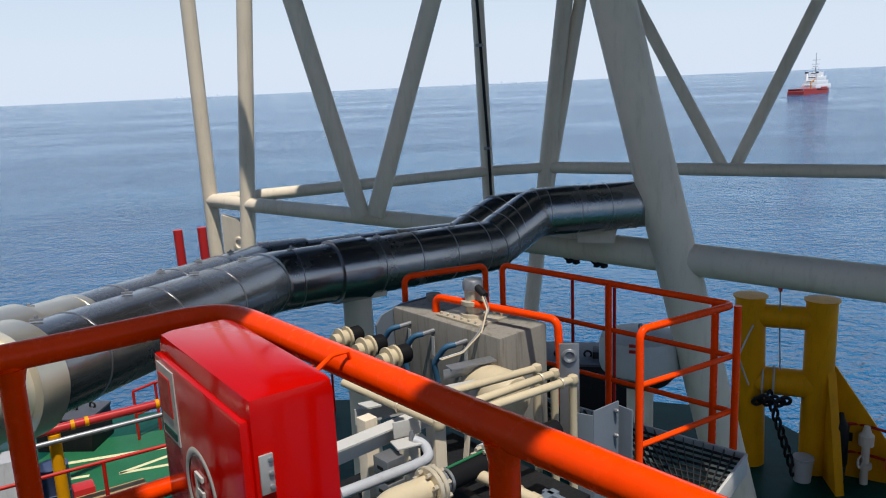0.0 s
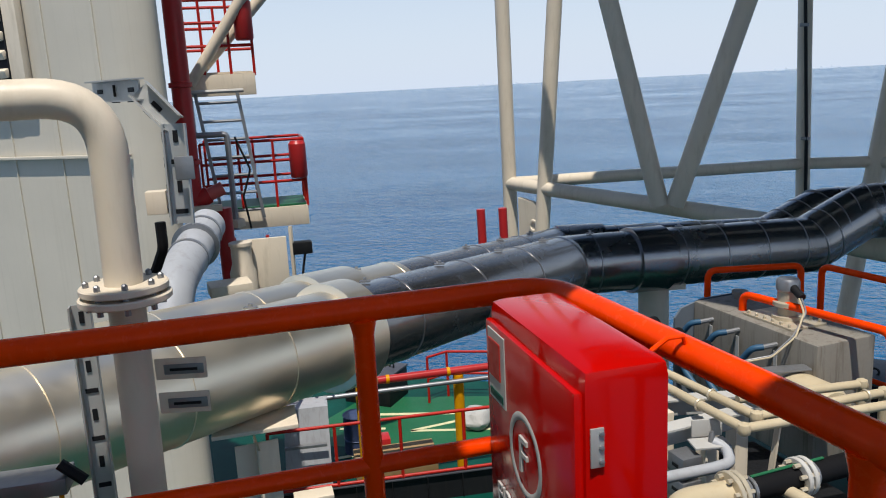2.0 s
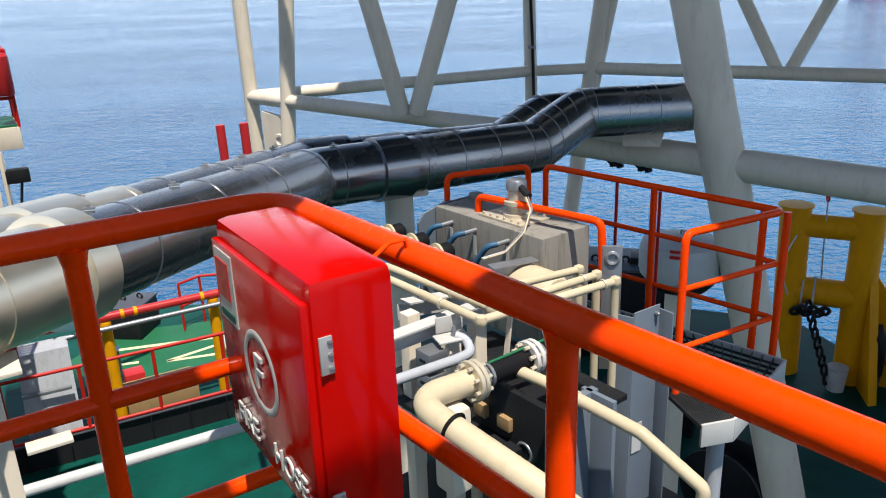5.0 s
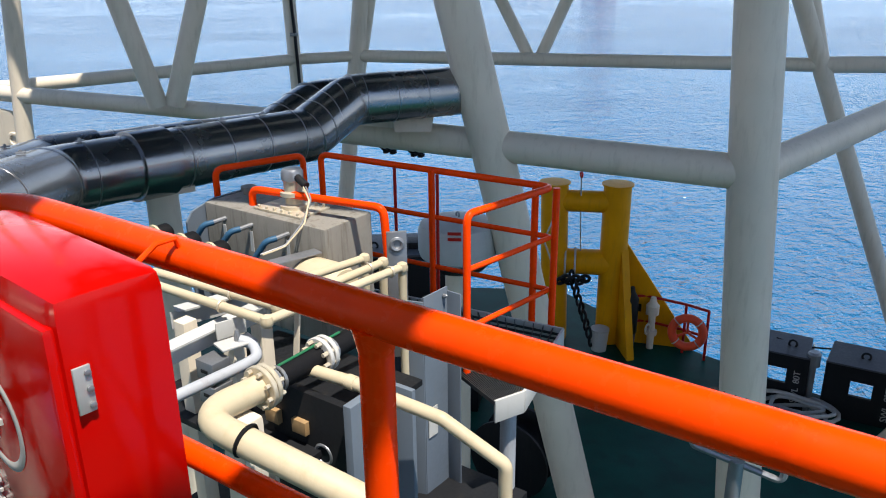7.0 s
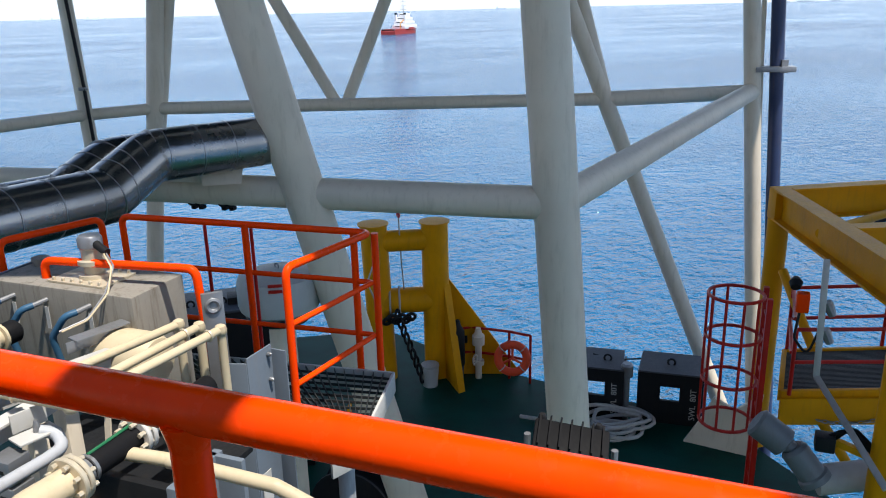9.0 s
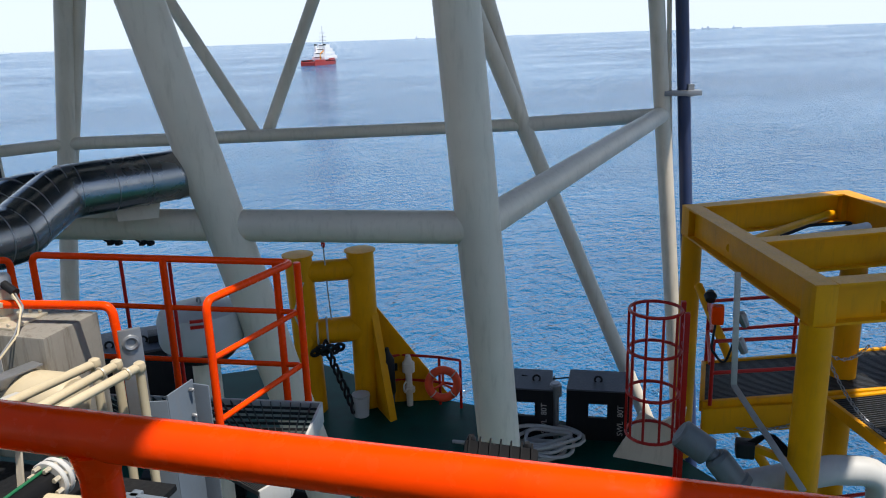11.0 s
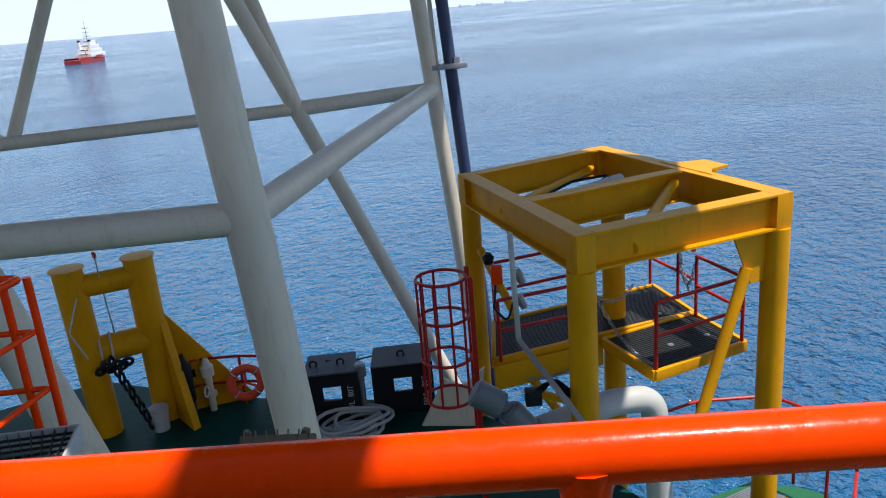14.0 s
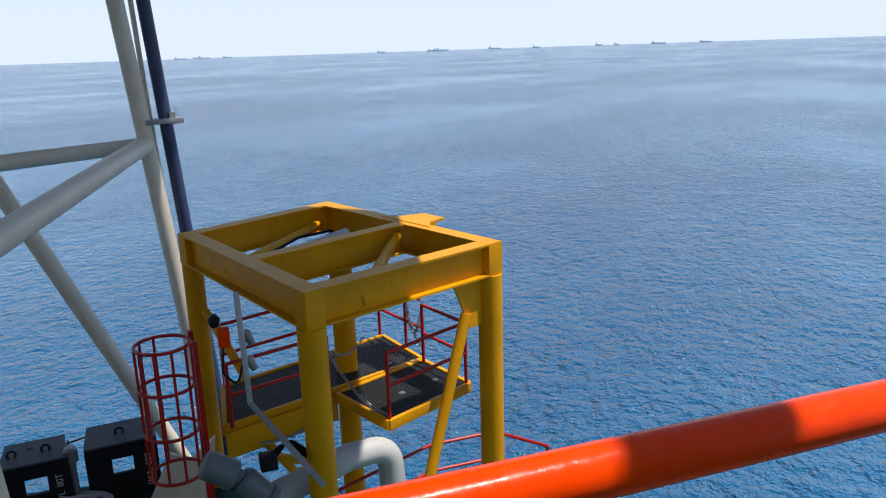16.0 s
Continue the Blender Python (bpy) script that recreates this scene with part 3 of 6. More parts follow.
def cable_tray(name, pts, width, out, mat, label):
    t = thing(name, pts[-1], label, "cable tray")
    pts = [V(p) for p in pts]
    out = V(out).normalized()
    for a, b in zip(pts, pts[1:]):
        d = (b - a).normalized()
        w = d.cross(out).normalized()
        mid = (a + b) / 2
        L = (b - a).length
        part("web", cuboid(mid, (L, width, 0.006), d, w, 0.0, out), mat, t)
        for sgn in (-1, 1):
            part("flange", cuboid(mid + w * sgn * width / 2 + out * 0.018, (L, 0.005, 0.042), d, w, 0.0, out), mat, t)
        n = max(1, int(L / 0.075))
        for i in range(n):
            c = a + d * L * (i + 0.5) / n
            part("slot", block(bmesh.new(), c + out * 0.0045, (0.036, 0.014, 0.004), w if i % 2 else d, None, 0.0, out), M_BLACK, t)
            part("slot", block(bmesh.new(), c + w * (width / 2 + 0.0035) + out * 0.018, (0.03, 0.004, 0.012), d, w, 0.0, out), M_BLACK, t)
    return t


ct = cable_tray("cable_tray", [(-2.08, 1.97, 1.735), (-1.80, 1.87, 1.735), (-1.705, 1.89, 1.63), (-1.71, 1.885, 1.33)], 0.062, (0.55, -0.83, 0.0), M_TRAY, "galvanised perforated cable tray beside the vent pipe")
part("clamp_plate", cuboid((-1.665, 1.865, 1.50), (0.055, 0.008, 0.07), (0.83, 0.55, 0)), M_STEEL, ct)
part("arm", cuboid((-1.765, 1.845, 1.40), (0.06, 0.05, 0.07), (0.83, 0.55, 0)), M_CREAM, ct)
part("cable", pipe([(-1.76, 1.84, 1.34), (-1.76, 1.84, 1.26), (-1.82, 1.86, 1.18), (-1.95, 1.8, 1.08)], 0.016, 8, 0.05), M_RUBBER, ct)
cable_tray("cable_tray", [(-1.945, 1.67, 1.12), (-1.94, 1.655, 0.2)], 0.055, (0.62, -0.78, 0.0), M_TRAY, "galvanised perforated upright below the rail")
bt = thing("sensor_box", (-2.02, 1.5, 0.62), "grey instrument box with black gland and yellow tag", "instrument")
part("box", cuboid((-2.08, 1.52, 0.60), (0.22, 0.12, 0.05), (0.83, 0.56, 0)), M_STEEL, bt)
part("gland", pipe([(-1.99, 1.55, 0.66), (-1.93, 1.58, 0.60)], 0.018, 10), M_BLACK, bt)
part("tag", cuboid((-1.99, 1.54, 0.545), (0.015, 0.01, 0.05)), M_YELLOW, bt)

# casing: pale wall with rounded corner, seam ledge and louvre
wl = thing("casing_house", (-7.4, 7.0, DECK_Z), "pale cream steel casing with louvre, ribs and streaks standing for shadow stripes", "deck house")
ang = [V((-12.5, 5.7, 0)), V((-5.75, 6.05, 0)), V((-5.5, 6.3, 0)), V((-7.0, 8.0, 0)), V((-12.0, 9.5, 0))]
corner = rounded(ang[:4], 0.45, 8) + [ang[4]]
part("wall", prism(bmesh.new(), [flat(p, DECK_Z) for p in corner], (0, 0, 12.5)), M_WALL, wl)
# thin ribs added to draw the vertical shadow stripes on the wall
for k in range(7):
    x = -6.05 - k * 0.62
    y = 6.05 - (-5.75 - x) * 0.0519
    part("shadow_rib", cuboid((x, y - 0.006, -0.2), (0.014, 0.02, 10.0)), M_WALL, wl)
part("seam_ledge", cuboid((-8.9, 5.85, 1.18), (6.2, 0.06, 0.03), (1, 0.0519, 0)), M_WALL, wl)
lv = part("louvre_frame", cuboid((-7.68, 5.89, 2.42), (1.6, 0.10, 1.5), (1, 0.0519, 0), None, 0.04), M_CREAM, wl)
for k in range(7):
    part("slat", cuboid((-7.72, 5.82, 1.86 + k * 0.18), (1.32, 0.08, 0.085), (1, 0.0519, 0), None, 0.02, V((0, -0.4, 0.9))), M_CREAM, lv)
# black sheet standing for the shade between the slats
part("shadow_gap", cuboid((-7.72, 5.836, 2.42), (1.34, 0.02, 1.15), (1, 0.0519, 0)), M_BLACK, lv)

# red vertical fire main
rm = thing("fire_main", (-7.73, 9.2, -0.2), "dark red fire main pipe rising beside the casing", "pipe")
part("riser", pipe([(-7.75, 9.2, 0.15), (-7.72, 9.2, 3.6)], 0.135, 24), M_REDPIPE, rm)
part("elbow", pipe([(-7.75, 9.2, 0.85), (-7.74, 9.2, 0.2), (-7.56, 9.34, 0.30)], 0.13, 20, 0.12), M_REDPIPE, rm)
part("stub", pipe([(-7.60, 9.31, 0.28), (-7.40, 9.47, 0.38)], 0.10, 20), paint("faded_red_pipe", (0.55, 0.12, 0.10), 0.5), rm)
for z in (0.75, 1.85):
    part("coupling", lathe(bmesh.new(), (-7.74, 9.2, z), UP, [(0.14, 0), (0.165, 0.01), (0.165, 0.07), (0.14, 0.08)], 24), M_REDPIPE, rm)
for dx in (-0.33, -0.45, -0.56):
    part("side_pipe", pipe([(-7.73 + dx, 9.1, -1.0), (-7.71 + dx, 9.1, 3.6)], 0.03, 8), M_CREAM, rm)
part("holder", cuboid((-7.55, 9.1, 0.12), (0.6, 0.12, 0.09), (0.8, 0.6, 0)), M_CREAM, rm)
part("lower_pipe", pipe([(-7.35, 9.35, -1.6), (-7.35, 9.35, 0.1)], 0.12, 16), M_REDPIPE, rm)

# galvanised bend near the casing
eb = thing("ventilation_bend", (-6.6, 7.6, -1), "grey galvanised ventilation bend with bolted flange", "duct")
part("bend", pipe([(-4.40, 4.55, -0.7), (-4.62, 5.05, 0.16), (-5.28, 6.40, 0.42)], 0.18, 28, 0.5), M_GREYPLASTIC, eb)
for t in (0.30, 0.55, 0.80):
    c = lerp((-4.72, 5.25, 0.20), (-5.28, 6.40, 0.42), t)
    part("flange", lathe(bmesh.new(), c, V((-0.56, 1.15, 0.22)), [(0.18, 0), (0.225 if t == 0.55 else 0.19, 0.003), (0.225 if t == 0.55 else 0.19, 0.04), (0.18, 0.043)], 28), M_STEEL, eb)
bx = thing("bollard_lamp", (-6.35, 8.4, -1.0), "cream capped deck vent bottle", "vent")
part("body", lathe(bmesh.new(), (-6.25, 8.2, -1.05), UP, [(0.17, 0), (0.17, 0.5), (0.13, 0.62), (0.13, 0.85), (0.15, 0.86), (0.15, 0.9)], 20), M_CREAM, bx)
part("shelf", cuboid((-6.1, 7.7, -0.62), (0.5, 0.4, 0.14), (0.7, 0.7, 0)), M_CREAM, bx)
part("panel", cuboid((-6.05, 8.5, -0.6), (0.5, 0.05, 0.9), (0.83, 0.56, 0)), M_CREAM, bx)


def balcony(base, ux, uy, length, depth, label, floor_mat, low):
    """A cantilevered service platform with red rails."""
    b = thing("service_platform", base, label, "platform")
    ux, uy, o = V(ux).normalized(), V(uy).normalized(), V(base)
    c = o + ux * length / 2 + uy * depth / 2
    part("box_beam", cuboid(c - UP * 0.2, (length, depth, 0.32), ux, uy, 0.01), M_CREAM, b)
    part("grating", cuboid(c - UP * 0.02, (length - 0.06, depth - 0.06, 0.03), ux, uy, 0.0), floor_mat, b)
    ring = [o + uy * 0.03, o + ux * length + uy * 0.03, o + ux * length + uy * depth, o + uy * depth]
    for z in (1.05, 0.72, 0.38):
        part("rail", pipe([p + UP * z for p in ring], 0.024, 8, 0.05), M_RED, b)
    for p in [ring[0], lerp(ring[0], ring[1], 0.36), lerp(ring[0], ring[1], 0.7), ring[1], lerp(ring[1], ring[2], 0.5), ring[2], ring[3], lerp(ring[3], ring[2], 0.5)]:
        part("post", pipe([p - UP * 0.05, p + UP * 1.05], 0.022, 8), M_RED, b)
    part("drum", lathe(bmesh.new(), ring[1] + UP * (0.42 if low else 0.45) - ux * 0.1, UP, [(0.12, 0), (0.14, 0.03), (0.14, 0.55), (0.1, 0.6)], 16), M_REDPIPE, b, "red hose drum on the corner post")
    return b


balcony((-8.28, 10.12, -0.08), (0.82, 0.57, 0), (-0.57, 0.82, 0), 1.62, 1.15, "cream service platform with red rails and green grating", M_GREENLIT, True)
balcony((-8.19, 9.67, 2.07), (0.82, 0.57, 0), (-0.57, 0.82, 0), 1.15, 1.1, "upper cream service platform with red rails and tube light", M_CREAM, False)
tl = thing("tube_light", (-7.5, 10.05, 1.7), "lit fluorescent tube lamp under the platform", "lamp")
part("tube", pipe([(-8.05, 9.66, 1.78), (-7.35, 10.14, 1.78)], 0.03, 8), M_WHITE, tl)
for a, b in (((-8.2, 10.1, 2.0), (-6.3, 11.4, 4.4)), ((-8.05, 9.8, 1.9), (-6.6, 10.6, 4.2))):
    s2 = thing("diagonal_stay", a, "cream tubular diagonal stay of the crane tower", "stay")
    part("tube", pipe([a, b], 0.085, 14), M_CREAM, s2)


def ladder(name, a, b, across, width, n, mat, label, r=0.022):
    ld = thing(name, a, label, "ladder")
    a, b, w = V(a), V(b), V(across).normalized() * width / 2
    for s in (-1, 1):
        part("stile", cuboid((a + b) / 2 + w * s, ((b - a).length, 0.05, 0.06), b - a, w, 0.0, w.cross(b - a)), mat, ld)
    for k in range(n):
        c = lerp(a, b, (k + 0.5) / n)
        part("rung", pipe([c - w, c + w], r, 8), mat, ld)
    return ld


ladder("vertical_ladder", (-7.55, 10.1, -0.2), (-7.75, 10.0, 1.75), (0.83, 0.56, 0), 0.62, 7, M_STEEL, "grey steel ladder between the service platforms")
ladder("vertical_ladder", (-7.35, 9.95, -3.4), (-7.35, 9.95, -0.45), (0.83, 0.56, 0), 0.5, 11, M_REDPIPE, "red steel ladder below the service platform", 0.035)
fl = thing("floodlight", (-6.85, 10.6, -1.0), "black floodlight hung below the platform with cable", "floodlight")
part("head", cuboid((-6.95, 10.75, -0.78), (0.32, 0.2, 0.2), (0.83, 0.56, 0), None, 0.02), M_BLACK, fl)
part("cable", pipe([(-6.9, 10.75, -0.85), (-6.95, 10.7, -1.2), (-6.8, 10.8, -1.5), (-6.9, 10.75, -2.0)], 0.02, 6, 0.1), M_BLACK, fl)
part("arm", cuboid((-7.05, 10.6, -0.95), (0.05, 0.05, 1.1)), M_CREAM, fl)
ju = thing("gooseneck_frame", (-7.7, 9.6, -0.3), "grey steel pipe frame with instrument on the platform", "frame")
part("frame", pipe([(-7.45, 9.75, -0.3), (-7.45, 9.75, 1.15), (-7.85, 9.5, 1.15), (-7.85, 9.5, 1.7)], 0.045, 10, 0.06), M_STEEL, ju)
part("base", cuboid((-7.45, 9.75, -0.2), (0.2, 0.2, 0.12)), M_CREAM, ju)
part("cable", pipe([(-7.35, 9.8, 1.1), (-7.2, 9.9, 0.6), (-7.3, 9.8, 0.2), (-7.25, 9.85, -0.3)], 0.018, 6, 0.1), M_BLACK, ju)

# two red posts beyond the pipes, red pipe low at left
for x, y in ((-3.12, 8.75), (-2.88, 8.86)):
    r = thing("marker_post", (x, y, -0.6), "short red painted steel tube post", "post", "red marker posts")
    part("tube", pipe([(x, y, -0.8), (x - 0.02, y, 0.22)], 0.052, 14), M_REDPIPE, r)
rp = thing("red_pipe_bend", (-3.3, 3.3, DECK_Z), "glossy red pipe bend below the clad pipes", "pipe")
part("pipe", pipe([(-3.2, 3.8, DECK_Z), (-3.2, 3.8, -1.15), (-3.9, 3.2, -0.9)], 0.12, 20, 0.3), M_REDPIPE, rp)

# ---------------------------------------------------------------- tank skid
U = V((0.664, -0.747, 0)).normalized()
Wd = V((0.747, 0.664, 0)).normalized()
TO = V((-0.50, 6.00, 0))


def sk(u, w, z):
    return TO + U * u + Wd * w + UP * z


tank = thing("hydraulic_tank", sk(0, 0, -0.9), "weathered grey steel fluid tank with stained walls", "tank")
part("body", cuboid(sk(0.60, 0.24, -0.42), (1.20, 0.48, 0.84), U, Wd, 0.02), M_TANK, tank)
part("end_plate", prism(bmesh.new(), [sk(-0.03, -0.16, -0.75), sk(-0.03, -0.16, -0.12), sk(-0.03, -0.10, -0.05), sk(-0.03, 0.1, 0.0), sk(-0.03, 0.45, 0.0), sk(-0.03, 0.45, -0.75)], U * 0.02), M_PANEL, tank)
cover = part("cover_plate", cuboid(sk(0.68, 0.22, 0.008), (0.46, 0.30, 0.016), U, Wd, 0.003), M_BRONZE, tank, "rusty bolted inspection cover")
for i in range(6):
    for w in (0.09, 0.35):
        part("bolt", lathe(bmesh.new(), sk(0.49 + i * 0.076, w, 0.015), UP, [(0.012, 0), (0.012, 0.018), (0.006, 0.024)], 6), M_BRONZE, cover)
part("breather", lathe(bmesh.new(), sk(0.12, 0.33, 0), UP, [(0.045, 0), (0.045, 0.03), (0.06, 0.032), (0.06, 0.06), (0.02, 0.065)], 16), M_TANK, tank)
sen = thing("level_sensor", sk(0.70, 0.23, 0.016), "grey flanged level sensor with cable gland on the tank", "sensor")
part("neck", lathe(bmesh.new(), sk(0.70, 0.23, 0.016), UP, [(0.10, 0), (0.10, 0.025), (0.062, 0.028), (0.06, 0.09), (0.095, 0.092), (0.095, 0.12), (0.066, 0.125), (0.066, 0.20)], 18), M_BRONZE, sen)
part("head", lathe(bmesh.new(), sk(0.70, 0.23, 0.212), UP, [(0.07, 0), (0.078, 0.01), (0.078, 0.065), (0.065, 0.085), (0.03, 0.09)], 18), M_STEEL, sen)
part("gland", pipe([sk(0.73, 0.22, 0.26), sk(0.86, 0.20, 0.20)], 0.028, 12), M_BLACK, sen)
for k, m in ((0.0, M_STEEL), (0.02, M_PIPEWHITE)):
    part("cable", pipe([sk(0.85, 0.2 - k, 0.20), sk(0.95, 0.15 - k, 0.13), sk(0.98 + k, 0.02, 0.0), sk(0.95 + k, -0.12 - k, -0.12), sk(0.86 + k, -0.26, -0.16)], 0.0065, 8, 0.08), m, sen)
for i, u in enumerate((0.22, 0.50, 0.86)):
    h = thing("hydraulic_hose", sk(u, -0.06, -0.1), "blue hydraulic hose on a tank fitting with white tag", "hose", "tank hoses")
    part("fitting", pipe([sk(u, 0.02, -0.09), sk(u - 0.02, -0.10, -0.10)], 0.018, 10), M_STEEL, h)
    part("hose", pipe([sk(u - 0.02, -0.09, -0.10), sk(u - 0.06, -0.15, -0.11), sk(u - 0.16, -0.18, -0.25), sk(u - 0.15, -0.14, -0.50), sk(u - 0.02, -0.12, -0.6)], 0.022, 12, 0.08), M_BLUEHOSE, h)
    part("tag", cuboid(sk(u + 0.02, -0.03, -0.20), (0.03, 0.004, 0.15), U, Wd, 0.0), M_WHITE, h)
mot = thing("pump_motor", sk(1.35, 0.05, -0.4), "cream domed pump motor beside the tank", "motor")
part("drum", lathe(bmesh.new(), sk(1.02, -0.10, -0.34), U, [(0.13, 0), (0.17, 0.04), (0.17, 0.36), (0.14, 0.42), (0.05, 0.44)], 24), M_PIPEWHITE, mot)
pad = thing("pad_eye_plate", (0.745, 4.95, -0.95), "grey lifting plate with a round eye", "lifting lug")
PEN = (U - Wd).normalized()
bm = cuboid((0.745, 4.95, -0.45), (0.03, 0.13, 0.90), PEN, None, 0.004)
torus(bm, V((0.745, 4.95, -0.085)) + PEN * 0.014, PEN, 0.038, 0.016, 16, 8)
part("plate", bm, M_STEEL, pad)
tr = thing("cable_duct", sk(0.75, -0.3, -0.2), "light grey slotted cable duct in front of the tank", "cable tray")
d0, d1 = V((-0.06, 4.98, -0.15)), V((0.25, 5.13, -0.15))
part("cover", cuboid((d0 + d1) / 2, ((d1 - d0).length, 0.10, 0.012), d1 - d0), M_STEEL, tr)
part("side", cuboid((d0 + d1) / 2 - Wd * 0.05 - UP * 0.035, ((d1 - d0).length, 0.01, 0.07), d1 - d0), M_STEEL, tr)
for k in range(4):
    part("slot", cuboid(lerp(d0, d1, 0.15 + 0.22 * k) - Wd * 0.0565 - UP * 0.035, (0.014, 0.004, 0.04), d1 - d0, None, 0.0), M_BLACK, tr)

# ivory water pipes: across the skid, then down
lines = thing("ivory_pipework", (0.3, 4.5, -0.1), "three ivory painted pipes with elbows across the skid", "pipe")
E3, E2p, E1p = V((0.71, 4.57, -0.10)), V((0.61, 4.68, -0.10)), V((0.51, 4.78, -0.10))
C3, C2 = V((-0.11, 4.00, -0.10)), V((-0.05, 4.17, -0.10))
part("pipe", pipe([(-0.72, 4.66, -0.10), C3, E3, (0.71, 4.57, -1.9)], 0.026, 14, 0.035), M_PIPEWHITE, lines)
part("pipe", pipe([(-0.75, 4.88, -0.10), C2, E2p, (0.61, 4.68, -1.9)], 0.026, 14, 0.035), M_PIPEWHITE, lines)
part("pipe", pipe([(-0.15, 4.38, -0.10), E1p, (0.51, 4.78, -1.9)], 0.026, 14, 0.035), M_PIPEWHITE, lines)
for c in (E3, E2p, E1p, C3, C2):
    part("elbow", lathe(bmesh.new(), c - UP * 0.034, UP, [(0.026, 0), (0.034, 0.01), (0.036, 0.035), (0.030, 0.058), (0.01, 0.068)], 14), M_PIPEWHITE, lines)
for a, b, t in (((-0.72, 4.66, -0.10), C3, 0.62), ((-0.75, 4.88, -0.10), C2, 0.66), (C3, E3, 0.9), (C2, E2p, 0.85)):
    a, b = V(a), V(b)
    part("clip", torus(bmesh.new(), lerp(a, b, t), b - a, 0.030, 0.008, 14, 6), M_BRONZE, lines)
fr = thing("skid_frame", (0.0, 4.4, -1.8), "white painted steel channel frame of the pump skid", "skid")
for a, b in (((-0.72, 3.92, -0.20), (-0.08, 4.52, -0.20)), ((-0.62, 4.60, -0.24), (0.30, 5.0, -0.24))):
    part("channel", beam_between(beam_between(bmesh.new(), a, b, 0.10, 0.012), V(a) - UP * 0.055 - Wd * 0.045, V(b) - UP * 0.055 - Wd * 0.045, 0.01, 0.10), M_WHITE, fr)
for p in ((-0.55, 4.35), (-0.30, 4.28), (-0.15, 4.55)):
    part("leg", cuboid((p[0], p[1], -1.0), (0.09, 0.09, 1.6), U), M_CREAM, fr)
part("hanger", cuboid((0.04, 4.14, -0.28), (0.035, 0.012, 0.34), U, None, 0.0, V((0.1, 0.1, 1))), M_CREAM, fr)
part("base", cuboid((0.25, 4.6, -1.85), (1.9, 1.7, 0.10), U), M_BLACK, fr)
jb = thing("junction_bracket", (-0.23, 3.85, -0.3), "white bracket plate with conduit gland", "bracket")
part("plate", cuboid((-0.30, 4.16, -0.19), (0.17, 0.012, 0.10), (0.9, 0.44, 0)), M_WHITE, jb)
part("shelf", cuboid((-0.28, 4.09, -0.245), (0.20, 0.12, 0.012), (0.9, 0.44, 0)), M_WHITE, jb)
part("gland", lathe(bmesh.new(), (-0.27, 4.10, -0.24), UP, [(0.018, 0), (0.018, 0.03), (0.01, 0.06)], 10), M_STEEL, jb)
cb = thing("control_boxes", (-0.42, 4.1, -0.6), "stack of pale grey terminal boxes on the skid", "terminal box")
for k, z in enumerate((-0.34, -0.48, -0.62)):
    part("box", cuboid((-0.40, 4.02, z), (0.13, 0.12, 0.11), U), M_STEEL, cb)
    part("slot", cuboid(V((-0.40, 4.02, z)) - Wd * 0.062, (0.05, 0.004, 0.018), U, None, 0.0), M_BLACK, cb)
part("cable", pipe([(-0.33, 3.98, -0.45), (-0.25, 3.93, -0.5), (-0.28, 4.0, -0.62), (-0.36, 4.0, -0.64)], 0.014, 8, 0.04), M_BLACK, cb)
cd = thing("conduit", (-0.3, 3.5, -0.3), "grey bent flexible conduit", "conduit")
part("tube", pipe([(-0.62, 3.64, -0.30), (-0.25, 3.92, -0.30), (-0.17, 4.0, -0.30), (-0.19, 4.08, -0.26), (-0.26, 4.10, -0.24)], 0.030, 14, 0.07), M_GREYPLASTIC, cd)

# thick ivory suction line with flanges and rubber sleeve
su = thing("suction_line", (-0.1, 3.3, -0.5), "thick ivory suction pipe with bolted flanges, peeling paint", "pipe")
f1, f2 = V((-0.15, 3.68, -0.30)), V((0.15, 3.94, -0.30))
fd = (f2 - f1).normalized()
part("pipe", pipe([(0.50, 2.78, -0.60), (-0.45, 3.47, -0.30), f1 - fd * 0.005], 0.070, 24, 0.16, steps=9), M_PIPEWHITE, su)
for c, r in ((f1 - fd * 0.03, 0.115), (f1 + fd * 0.005, 0.11), (f2 - fd * 0.02, 0.10), (f2 + fd * 0.02, 0.098)):
    fl_ = part("flange", lathe(bmesh.new(), c, fd, [(r - 0.004, 0), (r, 0.004), (r, 0.022), (r - 0.004, 0.026)], 28), M_BRONZE if r > 0.105 else M_WHITE, su)
ax, ay = frame_of(fd)
for c, r in ((f1, 0.092), (f2, 0.080)):
    for k in range(8):
        a = k * math.tau / 8 + 0.3
        part("bolt", lathe(bmesh.new(), c - fd * 0.055 + (ax * math.cos(a) + ay * math.sin(a)) * r, fd, [(0.012, 0), (0.012, 0.11), (0.006, 0.112)], 6), M_BRONZE, su)
part("rubber_sleeve", pipe([f1 + fd * 0.03, f2 - fd * 0.02], 0.062, 20), M_RUBBER, su, "black rubber sleeve")
part("rubber_sleeve", pipe([f2 + fd * 0.02, f2 + fd * 0.55], 0.060, 20), M_RUBBER, su, "black rubber sleeve")
for s0 in (0.055, 0.085, 0.42, 0.46):
    part("hose_clamp", lathe(bmesh.new(), f1 + fd * s0, fd, [(0.064, 0), (0.068, 0.002), (0.068, 0.018), (0.064, 0.02)], 24), M_STEEL, su)
part("earth_wire", pipe([f1 + fd * 0.10 + UP * 0.066, f2 - fd * 0.03 + UP * 0.07, f2 + fd * 0.15 + UP * 0.07], 0.008, 8), M_GREENLIT, su, "green earthing strap")
part("bracket", cuboid((-0.26, 3.55, -0.62), (0.16, 0.14, 0.5), U, None, 0.03), M_CREAM, su)
